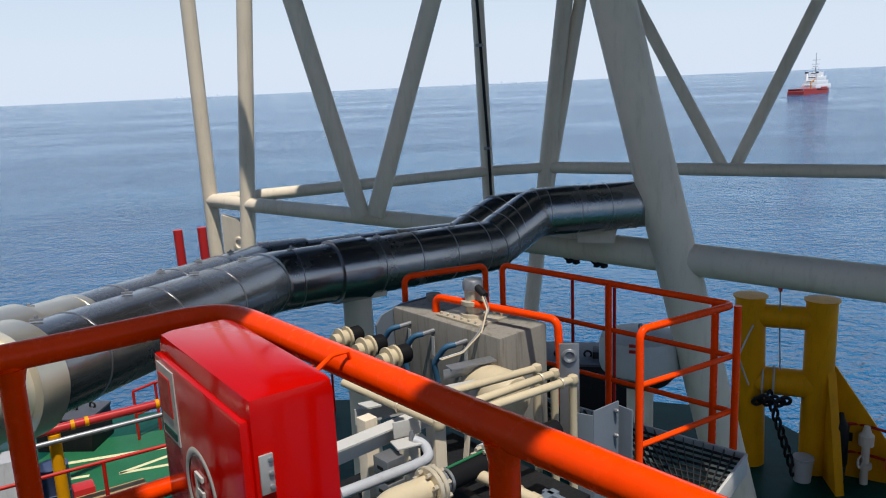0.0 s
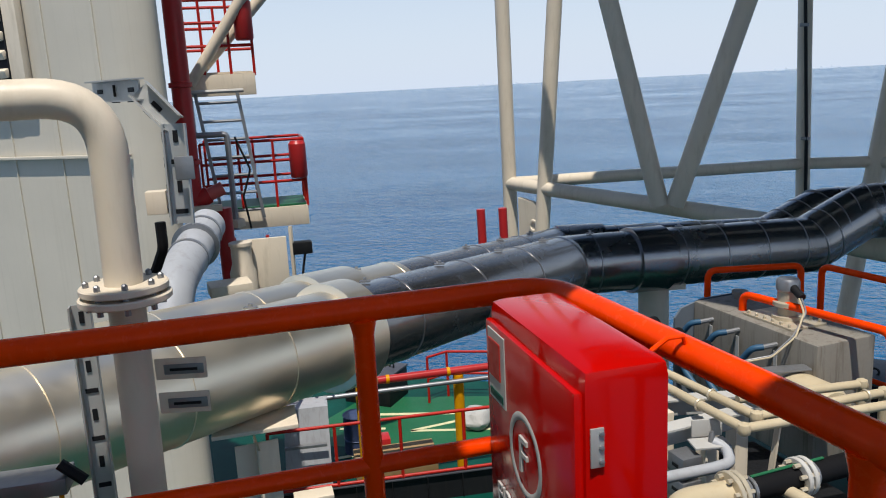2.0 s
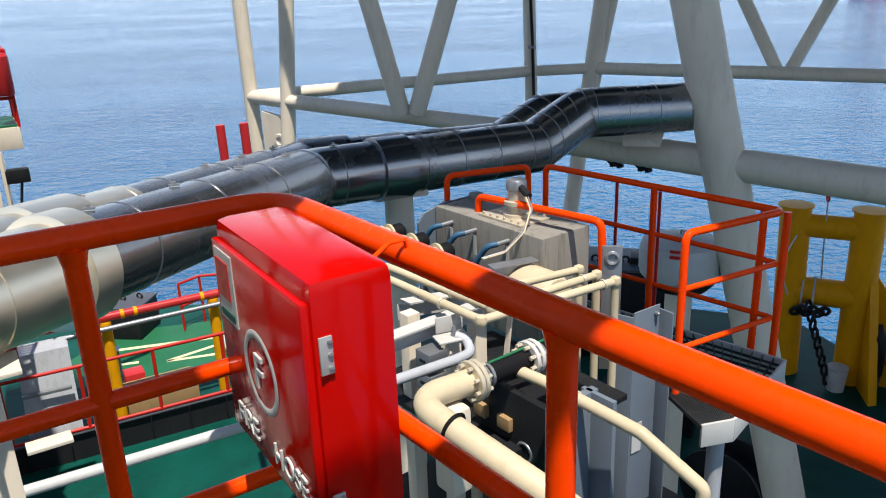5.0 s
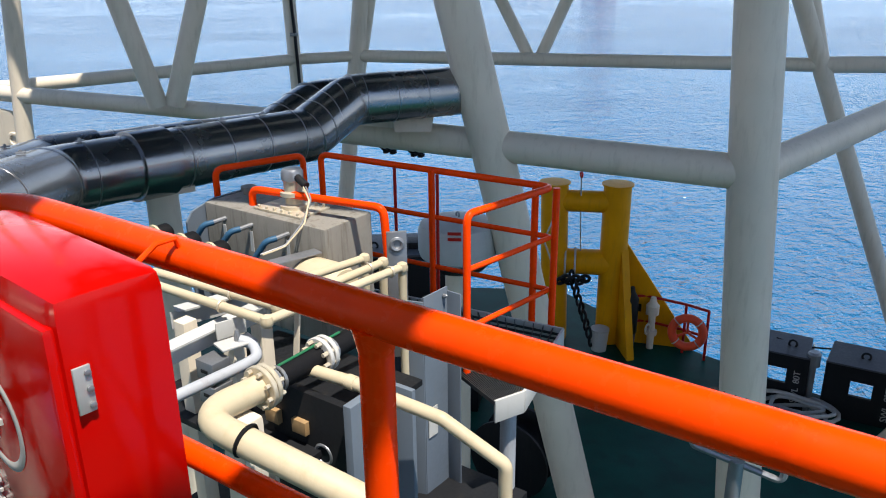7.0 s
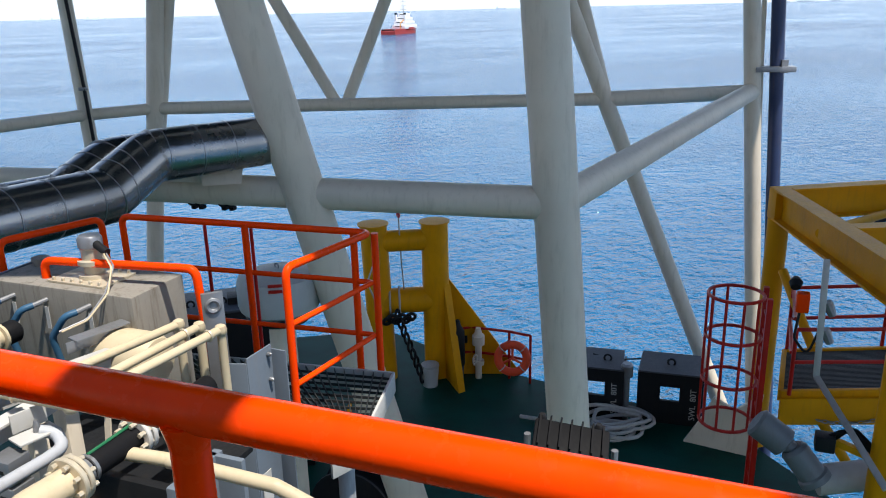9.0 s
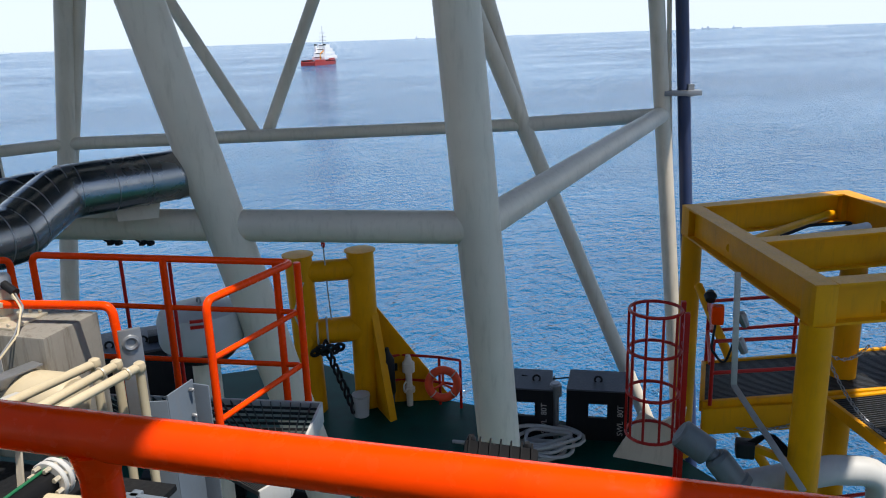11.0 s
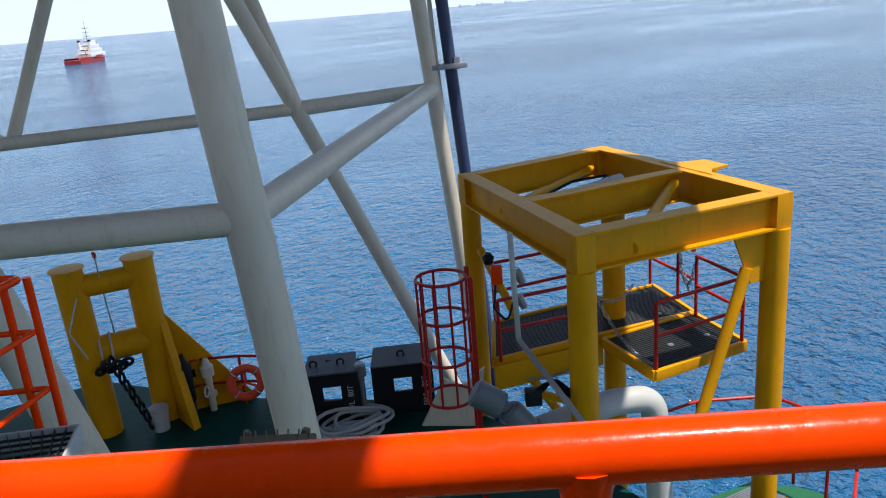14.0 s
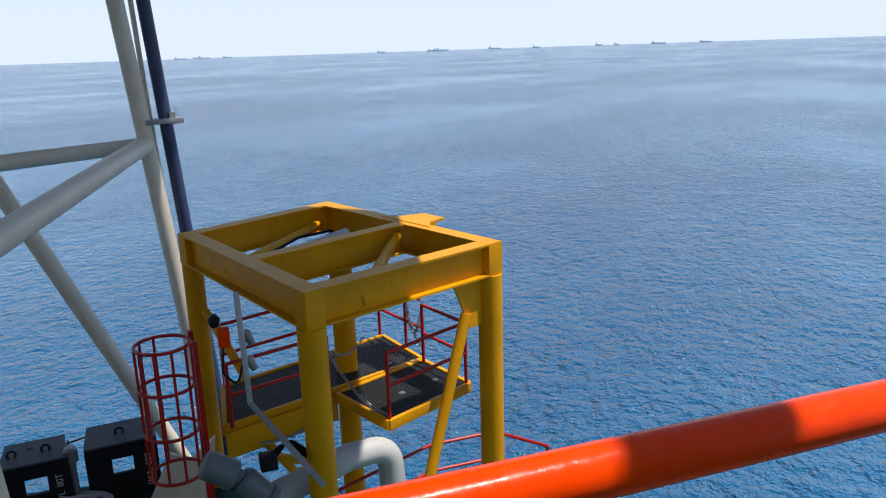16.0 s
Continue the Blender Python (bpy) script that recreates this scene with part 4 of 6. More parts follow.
part("u_clamp", torus(bmesh.new(), (-0.24, 3.32, -0.36), (0.75, -0.64, -0.24), 0.074, 0.010, 20, 6), M_RUBBER, su)
dl = thing("drain_line", (0.5, 3.2, -0.4), "ivory drain pipe sloping to the deck edge", "pipe")
part("pipe", pipe([f2 - fd * 0.02 - UP * 0.02, (0.07, 3.86, -0.33), (0.26, 3.72, -0.35), (0.66, 3.34, -0.40), (0.93, 3.18, -0.60), (0.94, 3.18, -1.9)], 0.034, 16, 0.05), M_PIPEWHITE, dl)
for t in (0.0, 0.22):
    c = lerp((0.26, 3.72, -0.35), (0.66, 3.34, -0.40), t)
    part("coupling", lathe(bmesh.new(), c, V((0.46, -0.42, -0.06)), [(0.034, 0), (0.040, 0.004), (0.040, 0.05), (0.034, 0.054)], 16), M_PIPEWHITE, dl)
# dark pump enclosure and blue-grey panels
en = thing("pump_enclosure", (0.2, 3.7, -1.9), "black pump enclosure with round handle and grey side", "enclosure")
part("front", cuboid((0.10, 3.80, -1.17), (0.62, 0.05, 1.45), U, None, 0.006), M_BLACK, en)
part("side", cuboid((0.36, 3.62, -1.12), (0.05, 0.35, 1.5), U, None, 0.006), M_PANEL, en, "blue-grey side panel")
part("side", cuboid((0.50, 3.66, -1.12), (0.22, 0.03, 1.5), U, None, 0.004), M_PANEL, en, "blue-grey side panel")
part("handle", torus(bmesh.new(), (0.12, 3.745, -0.78), Wd, 0.055, 0.011, 20, 8), M_STEEL, en, "round pull handle")
# black plate added under the pipes to stand for the shade in the gaps
part("tray", cuboid((-0.05, 4.45, -0.78), (1.25, 1.1, 0.04), U), M_BLACK, en)
for k in range(2):
    part("timber", cuboid(V((-0.05, 4.05, -0.65)) + U * 0.2 * k, (0.22, 0.10, 0.08), Wd), M_WOOD, en, "loose timber block")
pn = thing("spray_shield", (0.95, 4.5, -0.9), "bent blue-grey steel shield panel with bolts", "shield")
for a, b, z0, z1 in (((0.74, 4.66), (0.84, 4.60), -1.95, -0.36), ((0.84, 4.60), (1.03, 4.75), -1.95, -0.33), ((1.03, 4.75), (1.10, 4.66), -1.95, -0.36)):
    a, b = V((*a, 0)), V((*b, 0))
    part("sheet", cuboid((a + b) / 2 + UP * (z0 + z1) / 2, ((b - a).length, 0.012, z1 - z0), b - a), M_PANEL, pn)
part("label", cuboid((0.90, 4.63, -1.25), (0.09, 0.004, 0.22), (0.79, 0.61, 0), None, 0.0), M_WHITE, pn, "white warning sticker")
for z in (-0.38, -0.55):
    part("bolt", lathe(bmesh.new(), (1.0, 4.715, z), V((0.61, -0.79, 0)), [(0.014, 0), (0.014, 0.02), (0.008, 0.03)], 8), M_STEEL, pn)
for k in range(3):
    vv = thing("gate_valve", (-0.75 + k * 0.17, 5.25 - k * 0.17, -0.2), "small ivory flanged valve with rubber joint", "valve", "skid valves")
    c = V((-0.85 + k * 0.20, 5.75 - k * 0.24, -0.16))
    part("body", lathe(bmesh.new(), c - Wd * 0.12, Wd, [(0.05, 0), (0.05, 0.05), (0.085, 0.052), (0.085, 0.07), (0.06, 0.072), (0.06, 0.12), (0.085, 0.122), (0.085, 0.14), (0.045, 0.142), (0.045, 0.24)], 20), M_PIPEWHITE, vv)
    part("joint", lathe(bmesh.new(), c + Wd * 0.02, Wd, [(0.06, 0), (0.07, 0.02), (0.07, 0.10), (0.05, 0.12)], 20), M_RUBBER, vv)

# ---------------------------------------------------------------- skid platform with orange rails
pf = thing("grating_platform", (1.3, 5.2, -1.0), "small grating platform with white edge beam", "platform")
g = [V((1.24, 4.35, -1)), V((1.46, 4.42, -1)), V((2.05, 5.22, -1)), V((0.55, 6.55, -1)), V((0.35, 6.4, -1))]
for a, b in ((g[0], g[1]), (g[1], g[2]), (g[2], g[3])):
    part("edge_beam", beam_between(bmesh.new(), a - UP * 0.06, b - UP * 0.06, 0.02, 0.16, 0.003), M_WHITE, pf)
bm = bmesh.new()
for k in range(26):
    a = lerp(g[0], g[1] + V((0.02, 0.02, 0)), k / 25)
    b = lerp(g[3], g[2], k / 25)
    beam_between(bm, a, b, 0.006, 0.03)
for k in range(14):
    beam_between(bm, lerp(g[0], g[3], k / 13), lerp(g[1], g[2], k / 13), 0.006, 0.02)
tagged(part("grating", bm, M_GRATE, pf, "dark open steel grating"), kind="stuff")
part("column", pipe([(1.40, 4.55, DECK_Z), (1.40, 4.55, -1.1)], 0.055, 16), M_GREYPLASTIC, pf)
part("column", pipe([(1.0, 6.0, DECK_Z), (1.0, 6.0, -1.1)], 0.055, 16), M_GREYPLASTIC, pf)

RT = 0.15
ra = thing("platform_rail", (1.2, 5.9, -1.0), "orange tubular guard rail round the grating platform", "handrail")
G2, G3, G4, G5 = V((0.42, 6.66, RT)), V((1.21, 5.97, RT - 0.02)), V((1.97, 5.34, RT - 0.05)), V((1.17, 4.77, RT - 0.015))
part("top_rail", pipe([G2 - UP * 1.25, G2, G4 + V((0, 0, 0)), G5, G5 - UP * 1.15], 0.026, 14, 0.07), M_ORANGE, ra)
for dz in (-0.38, -0.80):
    part("middle_rail", pipe([G2 + UP * dz, G4 + UP * dz, G5 + UP * dz], 0.020, 12, 0.03), M_ORANGE, ra)
for p in (G3, G4 + V((0.02, -0.02, 0)), G4 - V((0.10, -0.09, 0))):
    part("post", pipe([p - UP * 1.15, p], 0.027, 14), M_ORANGE, ra)
rb = thing("platform_rail", (0.0, 6.5, -1.0), "orange bent-tube guard rail behind the tank", "handrail")
part("hoop", pipe([(-0.42, 6.36, -0.9), (-0.42, 6.36, RT), (0.27, 6.66, RT), (0.28, 6.66, -0.9)], 0.026, 14, 0.07), M_ORANGE, rb)
rc = thing("platform_rail", (0.3, 5.5, -1.0), "orange bent-tube guard rail beside the tank", "handrail")
part("hoop", pipe([(-0.15, 5.82, -0.3), (-0.15, 5.82, RT - 0.03), (0.69, 5.10, RT - 0.03), (0.72, 5.08, -0.5)], 0.028, 14, 0.07), M_ORANGE, rc)

# white canister behind the rail
cn = thing("life_raft_canister", (3.0, 8.6, DECK_Z), "white drum canister with black skirt on a cream pedestal", "canister")
CC = V((2.20, 9.0, -0.22))
part("drum", lathe(bmesh.new(), flat(CC, -1.84), UP, [(0.30, 0), (0.47, 0.10), (0.49, 0.16), (0.49, 0.42), (0.46, 0.50), (0.2, 0.56), (0.05, 0.58)], 32), M_WHITE, cn)
part("skirt", lathe(bmesh.new(), flat(CC, -1.94), UP, [(0.24, 0), (0.34, 0.03), (0.42, 0.12), (0.40, 0.14)], 32), M_BLACK, cn)
part("pedestal", pipe([flat(CC, DECK_Z), flat(CC, -1.92)], 0.16, 20), M_CREAM, cn)
part("knob", torus(bmesh.new(), flat(CC, -1.24), (1, 0.3, 0), 0.035, 0.012, 14, 6), M_STEEL, cn)
for k in range(2):
    part("text_bar", cuboid(CC + V((-0.16, -0.462, -1.10 - 0.07 * k)), (0.16, 0.02, 0.035), (0.94, -0.33, 0), None, 0.0), M_RED, cn)
for i, (x, y) in enumerate(((0.98, 6.32), (1.28, 6.08))):
    q = thing("whip_post", (x, y, -1), "thin red upright rod behind the rail", "post", "red rods")
    part("rod", pipe([(x, y, -1.0), (x, y, 0.08 - 0.02 * i)], 0.014, 8), M_RED, q)

# ---------------------------------------------------------------- yellow access frame over the side
YZ = -1.2
YN, YL, YB, YR = V((7.955, 4.905, YZ)), V((10.165, 8.69, YZ)), V((13.12, 7.65, YZ)), V((10.95, 3.43, YZ))
yf = thing("davit_frame", (10.5, 6.2, DECK_Z), "yellow painted steel access frame standing at the deck edge", "steel frame")


def inset(p, d=0.13):
    c = (YN + YB) / 2
    return p + (c - p).normalized() * d * 1.4


n_, l_, b_, r_ = (inset(p) for p in (YN, YL, YB, YR))
HB = 0.50
for a, b, e in ((n_, l_, 0.135), (l_, b_, -0.14), (b_, r_, 0.135), (r_, n_, -0.14)):
    part("edge_beam", i_beam(bmesh.new(), a - (b - a).normalized() * e, b + (b - a).normalized() * e, 0.27, HB, 0.03), M_YELLOW, yf)
for p in (n_, l_, b_, r_):
    part("corner_block", cuboid(p - UP * (HB / 2 + 0.004), (0.272, 0.272, HB - 0.012), (r_ - n_)), M_YELLOW, yf)
m0, m1 = lerp(n_, l_, 0.45), lerp(r_, b_, 0.45)
part("cross_beam", i_beam(bmesh.new(), m0 + (m1 - m0).normalized() * 0.14, m1 - (m1 - m0).normalized() * 0.14, 0.24, HB, 0.03), M_YELLOW, yf)
# plate nose on the outboard edge
bd = (b_ - r_).normalized()
od = V((bd.y, -bd.x, 0))
mm = lerp(r_, b_, 0.45)
part("nose_plate", prism(bmesh.new(), [mm - bd * 0.65 - UP * 0.028, mm - bd * 0.35 + od * 0.25 - UP * 0.028, mm - bd * 0.28 + od * 0.62 - UP * 0.028, mm + bd * 0.28 + od * 0.62 - UP * 0.028, mm + bd * 0.38 + od * 0.25 - UP * 0.028, mm + bd * 0.65 - UP * 0.028], UP * 0.040), M_YELLOW, yf)
part("nose_web", cuboid(mm + od * 0.35 - UP * 0.25, (0.6, 0.03, 0.4), od), M_YELLOW, yf)
part("bracing", pipe([lerp(n_, r_, 0.24) - UP * 0.36, lerp(m0, m1, 0.93) - UP * 0.20], 0.085, 16), M_YELLOW, yf)
part("bracing", pipe([lerp(l_, b_, 0.92) - UP * 0.35, lerp(n_, l_, 0.62) - UP * 0.30], 0.07, 14), M_YELLOW, yf)
for p, low in ((n_, DECK_Z), (l_, DECK_Z), (r_, -8.0), (lerp(m0, m1, 0.62) + V((0.2, 0.35, 0)), -8.0)):
    post = part("post", pipe([flat(p, low), flat(p, YZ - HB)], 0.185 if p is not l_ else 0.165, 24), M_YELLOW, yf)
for p in (n_, r_):
    part("cap_plate", cuboid(p - UP * (HB / 2), (0.03, 0.25, HB - 0.07), (r_ - n_)), M_YELLOW, yf)
# knee brace beside the outer post
part("knee_plate", prism(bmesh.new(), [flat(r_, YZ - HB) - (r_ - n_).normalized() * 0.75, flat(r_, YZ - HB), flat(r_, YZ - HB - 0.75) - (r_ - n_).normalized() * 0.1, flat(r_, YZ - HB - 0.75) - (r_ - n_).normalized() * 0.42], bd * 0.03), M_YELLOW, yf)
part("knee_brace", pipe([flat(r_, YZ - HB - 0.5) - (r_ - n_).normalized() * 0.5, V((9.55, 4.25, -5.0))], 0.085, 14), M_YELLOW, yf)
part("hose", pipe([lerp(m0, m1, 0.3) + V((0.5, 0.8, -0.25)), lerp(m0, m1, 0.5) + V((0.6, 1.0, -0.18)), lerp(m0, m1, 0.75) + V((0.5, 0.9, -0.15)), lerp(m0, m1, 0.6) + V((0.6, 0.9, -0.3))], 0.025, 8, 0.2), M_RUBBER, yf)
part("roller", pipe([lerp(m0, m1, 0.15) + V((0.25, 0.5, -0.3)), lerp(m0, m1, 0.75) + V((0.45, 0.7, -0.2))], 0.09, 16), M_WHITE, yf)

# grating walkways on the frame
PZ = -3.6
wk = thing("access_walkway", (10.5, 6.3, PZ), "yellow edged walkway with black ribbed grating", "walkway")


def walkway(corners, nbars, name):
    c = [V((x, y, PZ)) for x, y in corners]
    for a, b in zip(c, c[1:] + c[:1]):
        part("edge", beam_between(bmesh.new(), a - UP * 0.04, b - UP * 0.04, 0.07, 0.16, 0.004), M_YELLOW, wk)
    bm = bmesh.new()
    for k in range(nbars):
        t = (k + 0.5) / nbars
        beam_between(bm, lerp(c[0], c[3], t), lerp(c[1], c[2], t), 0.022, 0.03)
    for k in range(7):
        t = (k + 0.5) / 7
        beam_between(bm, lerp(c[0], c[1], t) - UP * 0.02, lerp(c[3], c[2], t) - UP * 0.02, 0.014, 0.02)
    tagged(part("grating", bm, M_GRATE, wk, "black ribbed grating"), kind="stuff")
    bm = prism(bmesh.new(), [p - UP * 0.06 for p in c], UP * 0.02)
    part("tread_plate", bm, M_BLACK, wk)


walkway([(8.55, 6.85), (11.75, 5.15), (12.56, 6.30), (9.7, 7.75)], 34, "upper")
walkway([(9.45, 4.67), (11.05, 4.02), (11.70, 5.12), (10.05, 5.86)], 24, "step")
for p in ((11.0, 4.6), (10.4, 4.9), (11.4, 5.6)):
    part("fixing", lathe(bmesh.new(), (*p, PZ + 0.015), UP, [(0.05, 0), (0.05, 0.006), (0.02, 0.01)], 12), M_STEEL, wk)
for a, b in (((8.5, 6.8), (10.1, 5.9)),):
    part("fascia", beam_between(bmesh.new(), (*a, PZ - 0.25), (*b, PZ - 0.25), 0.05, 0.4), M_YELLOW, wk)
for a, b in (((9.0, 6.7, PZ - 0.2), (9.5, 6.3, PZ - 1.2)), ((9.9, 8.1, PZ + 1.2), (9.6, 7.2, PZ + 0.3))):
    part("strut", pipe([a, b], 0.07, 12), M_YELLOW, wk)


def guard(name, pts, heights, label, mat=M_RED, r=0.028, posts=None, group="walkway guard rails"):
    g_ = thing(name, pts[0], label, "handrail", group)
    pts = [V(p) for p in pts]
    for h in heights:
        part("rail", pipe([p + UP * h for p in pts], r, 10, 0.08), mat, g_)
    for p in (posts or pts):
        p = V(p)
        part("post", pipe([p, p + UP * heights[0]], r, 10), mat, g_)
    return g_


guard("guard_rail", [(8.75, 6.9, PZ), (9.75, 7.75, PZ), (12.55, 6.35, PZ), (11.85, 5.2, PZ)], (1.05, 0.55), "red tubular guard rail of the walkway", posts=[(9.75, 7.75, PZ), (11.1, 7.1, PZ), (12.55, 6.35, PZ), (12.1, 5.6, PZ)])
guard("guard_rail", [(9.50, 4.68, PZ), (11.0, 4.06, PZ), (11.6, 5.05, PZ)], (1.05, 0.55), "red tubular guard rail of the step platform", posts=[(9.50, 4.68, PZ), (11.0, 4.06, PZ), (11.6, 5.05, PZ)])
guard("guard_rail", [(8.60, 6.75, PZ), (10.0, 5.95, PZ)], (0.98, 0.5), "red tubular guard rail beside the near post", posts=[(8.6, 6.75, PZ), (10.0, 5.95, PZ)])
guard("guard_rail", [(9.2, 5.9, -6.5), (11.4, 4.9, -6.5), (12.2, 4.0, -6.5), (12.0, 3.0, -6.5)], (1.5, 1.0), "red guard rail of the lower boat landing")
lp = thing("boat_landing", (11.8, 3.0, -6.6), "green lower landing with grating and yellow edge", "platform")
part("plate", prism(bmesh.new(), [(10.4, 4.9, -6.7), (11.9, 4.2, -6.7), (12.3, 3.4, -6.7), (12.2, 2.6, -6.7), (10.6, 2.4, -6.7)], (0, 0, 0.12)), M_GREENLIT, lp)
part("grating", prism(bmesh.new(), [(10.7, 4.5, -6.56), (11.7, 4.1, -6.56), (11.8, 3.5, -6.56), (10.8, 3.7, -6.56)], (0, 0, 0.03)), M_YELLOW, lp)
for k in range(14):
    t = k / 13
    part("bar", beam_between(bmesh.new(), lerp((10.72, 4.45, -6.50), (10.82, 3.75, -6.50), t), lerp((11.66, 4.08, -6.50), (11.76, 3.55, -6.50), t), 0.03, 0.03), M_STEEL, lp)
guard("guard_rail", [(11.5, 4.4, -6.58), (12.3, 3.6, -6.58), (12.5, 2.7, -6.58), (11.6, 2.5, -6.58)], (1.05, 0.55), "red guard rail of the lower landing", posts=[(12.0, 3.9, -6.58), (12.3, 3.6, -6.58), (12.5, 2.7, -6.58)])


def chain(a, b, sag, n, label):
    ch = thing("safety_chain", a, label, "chain", "safety chains")
    a, b = V(a), V(b)
    prev = None
    for k in range(n):
        t = (k + 0.5) / n
        c = lerp(a, b, t) - UP * sag * 4 * t * (1 - t)
        t2 = t + 0.01
        d = (lerp(a, b, t2) - UP * sag * 4 * t2 * (1 - t2) - c).normalized()
        u, w = frame_of(d)
        nrm = u if k % 2 else w
        bm = torus(bmesh.new(), (0, 0, 0), (0, 0, 1), 0.03, 0.009, 10, 5)
        side_ = nrm.cross(d)
        bm.transform(Matrix.Translation(c) @ Matrix((d, side_, nrm)).transposed().to_4x4() @ Matrix.Diagonal((1.5, 0.8, 1, 1)))
        part("link", bm, M_STEEL, ch)
    return ch


chain((9.85, 5.95, PZ + 1.0), (9.6, 4.75, PZ + 0.05), 0.25, 20, "galvanised safety chain hanging at the walkway")
chain((9.9, 6.0, PZ + 0.9), (10.9, 5.8, PZ + 0.65), 0.25, 14, "galvanised safety chain across the gap")
chain((12.1, 5.6, PZ + 1.05), (11.6, 5.05, PZ + 0.3), 0.22, 18, "galvanised safety chain at the outer rail")
chain((12.1, 5.6, PZ + 1.0), (11.65, 5.1, PZ + 0.9), 0.5, 20, "galvanised safety chain at the outer rail")
chain((8.9, 6.5, PZ - 0.35), (9.9, 5.95, PZ - 0.25), 0.1, 14, "galvanised chain under the walkway edge")

# caged ladder
cg = thing("caged_ladder", (8.0, 7.2, DECK_Z), "red caged ladder at the deck edge", "ladder")
CGC, CGR = V((7.97, 7.26, 0)), 0.36
out_ = V((-0.72, 0.69, 0))
for z in (-2.15, -2.75, -3.4, -4.05):
    bm = torus(bmesh.new(), flat(CGC, z), UP, CGR, 0.024, 28, 6)
    part("hoop", bm, M_RED, cg)
for k in range(7):
    a = math.radians(60 + k * 36)
    p = CGC + V((math.cos(a), math.sin(a), 0)) * CGR
    part("strap", pipe([flat(p, -4.05), flat(p, -2.15)], 0.02, 6), M_RED, cg)
for s in (-1, 1):
    p = CGC - out_ * 0.40 + V((0.69, 0.72, 0)) * 0.24 * s
    part("stile", cuboid(flat(p, -3.9), (0.07, 0.09, 3.6), out_), M_RED, cg)
for k in range(12):
    c = CGC - out_ * 0.40 + UP * (-5.5 + 0.28 * k)
    part("rung", pipe([c - V((0.69, 0.72, 0)) * 0.24, c + V((0.69, 0.72, 0)) * 0.24], 0.016, 8), M_RED, cg)
# gas detector and slim tray climbing the frame
gd = thing("gas_detector", (8.55, 6.75, -2.2), "orange gas detector with black hood and cables", "detector")
part("body", cuboid((8.25, 6.45, -2.05), (0.16, 0.16, 0.26), U, None, 0.03), M_ORANGE, gd)
part("hood", lathe(bmesh.new(), (8.15, 6.5, -1.85), V((0.6, 0.5, 0.5)), [(0.06, 0), (0.085, 0.08), (0.05, 0.15)], 14), M_BLACK, gd)
part("cable", pipe([(8.22, 6.45, -2.15), (8.12, 6.42, -2.5), (8.25, 6.3, -2.75), (8.36, 6.25, -2.4)], 0.018, 6, 0.1), M_BLACK, gd)
for p in ((8.40, 6.22, -2.0), (8.36, 6.18, -2.35)):
    part("gland_box", lathe(bmesh.new(), p, V((0.3, -0.3, -0.9)), [(0.06, 0), (0.07, 0.05), (0.05, 0.2)], 10), M_STEEL, gd)
ct2 = thing("cable_channel", (8.7, 6.4, -3.6), "narrow galvanised cable channel running down the frame", "cable tray")
for a, b in (((8.38, 6.28, -1.45), (8.24, 6.12, -2.95)), ((8.24, 6.12, -2.95), (7.55, 4.62, -3.5))):
    part("channel", cuboid((V(a) + V(b)) / 2, ((V(b) - V(a)).length, 0.075, 0.035), V(b) - V(a), None, 0.004, V((-0.5, -0.5, 0.5))), M_TRAY, ct2)
# winch motor and its hoses, white swan-neck
mo = thing("winch_motor", (7.5, 5.9, -3.7), "grey electric winch motor with gearbox and hoses", "motor")
part("motor", lathe(bmesh.new(), (7.30, 6.2, -3.36), V((0.42, -0.55, -0.45)), [(0.15, 0), (0.19, 0.03), (0.19, 0.42), (0.16, 0.44), (0.10, 0.46), (0.10, 0.6)], 24), M_MOTOR, mo)
part("gearbox", lathe(bmesh.new(), (7.56, 5.84, -3.62), V((0.35, -0.5, -0.75)), [(0.13, 0), (0.17, 0.05), (0.17, 0.4), (0.20, 0.42), (0.20, 0.5)], 20), M_MOTOR, mo)
part("valve_block", cuboid((7.75, 5.55, -3.45), (0.22, 0.2, 0.2), U, None, 0.02), M_BLACK, mo)
for k in range(3):
    part("hose", pipe([(7.75, 5.55, -3.4 - 0.05 * k), (7.9 + 0.06 * k, 5.4, -3.25), (8.05, 5.1 - 0.08 * k, -3.5), (8.0, 5.0, -3.9)], 0.025, 8, 0.12), M_RUBBER, mo)
part("bracket", cuboid((8.05, 5.35, -3.55), (0.5, 0.1, 0.08), (0.5, -0.6, -0.25)), M_YELLOW, mo)
sn = thing("swan_neck_pipe", (9.0, 4.8, DECK_Z), "white painted swan-neck pipe below the walkway", "pipe")
part("pipe", pipe([(7.9, 5.7, -4.12), (8.9, 5.05, -3.92), (9.42, 4.68, -3.95), (9.48, 4.6, -5.7)], 0.19, 24, 0.5, steps=10), M_WHITE, sn)

# ---------------------------------------------------------------- bow fittings on the lower deck
bl = thing("towing_bitts", (6.0, 14.5, DECK_Z), "large yellow double towing bitts with crossbars and gusset", "bitts")
L0, R0 = V((5.50, 14.15, 0)), V((6.62, 13.68, 0))
for p, lean in ((L0, V((0.20, -0.1, 0))), (R0, V((0.0, 0.0, 0)))):
    part("post", pipe([flat(p + lean * 0.4, DECK_Z), flat(p, -2.42)], 0.27, 28), M_YELLOW, bl)
    part("cap", lathe(bmesh.new(), flat(p, -2.43), UP, [(0.27, 0), (0.31, 0.005), (0.31, 0.03), (0.02, 0.045)], 28), M_YELLOW, bl)
part("crossbar", pipe([flat(L0, -2.78), flat(R0, -2.78)], 0.215, 24), M_YELLOW, bl)
part("crossbar", pipe([flat(L0, -4.05), flat(R0, -4.05)], 0.26, 24), M_YELLOW, bl)
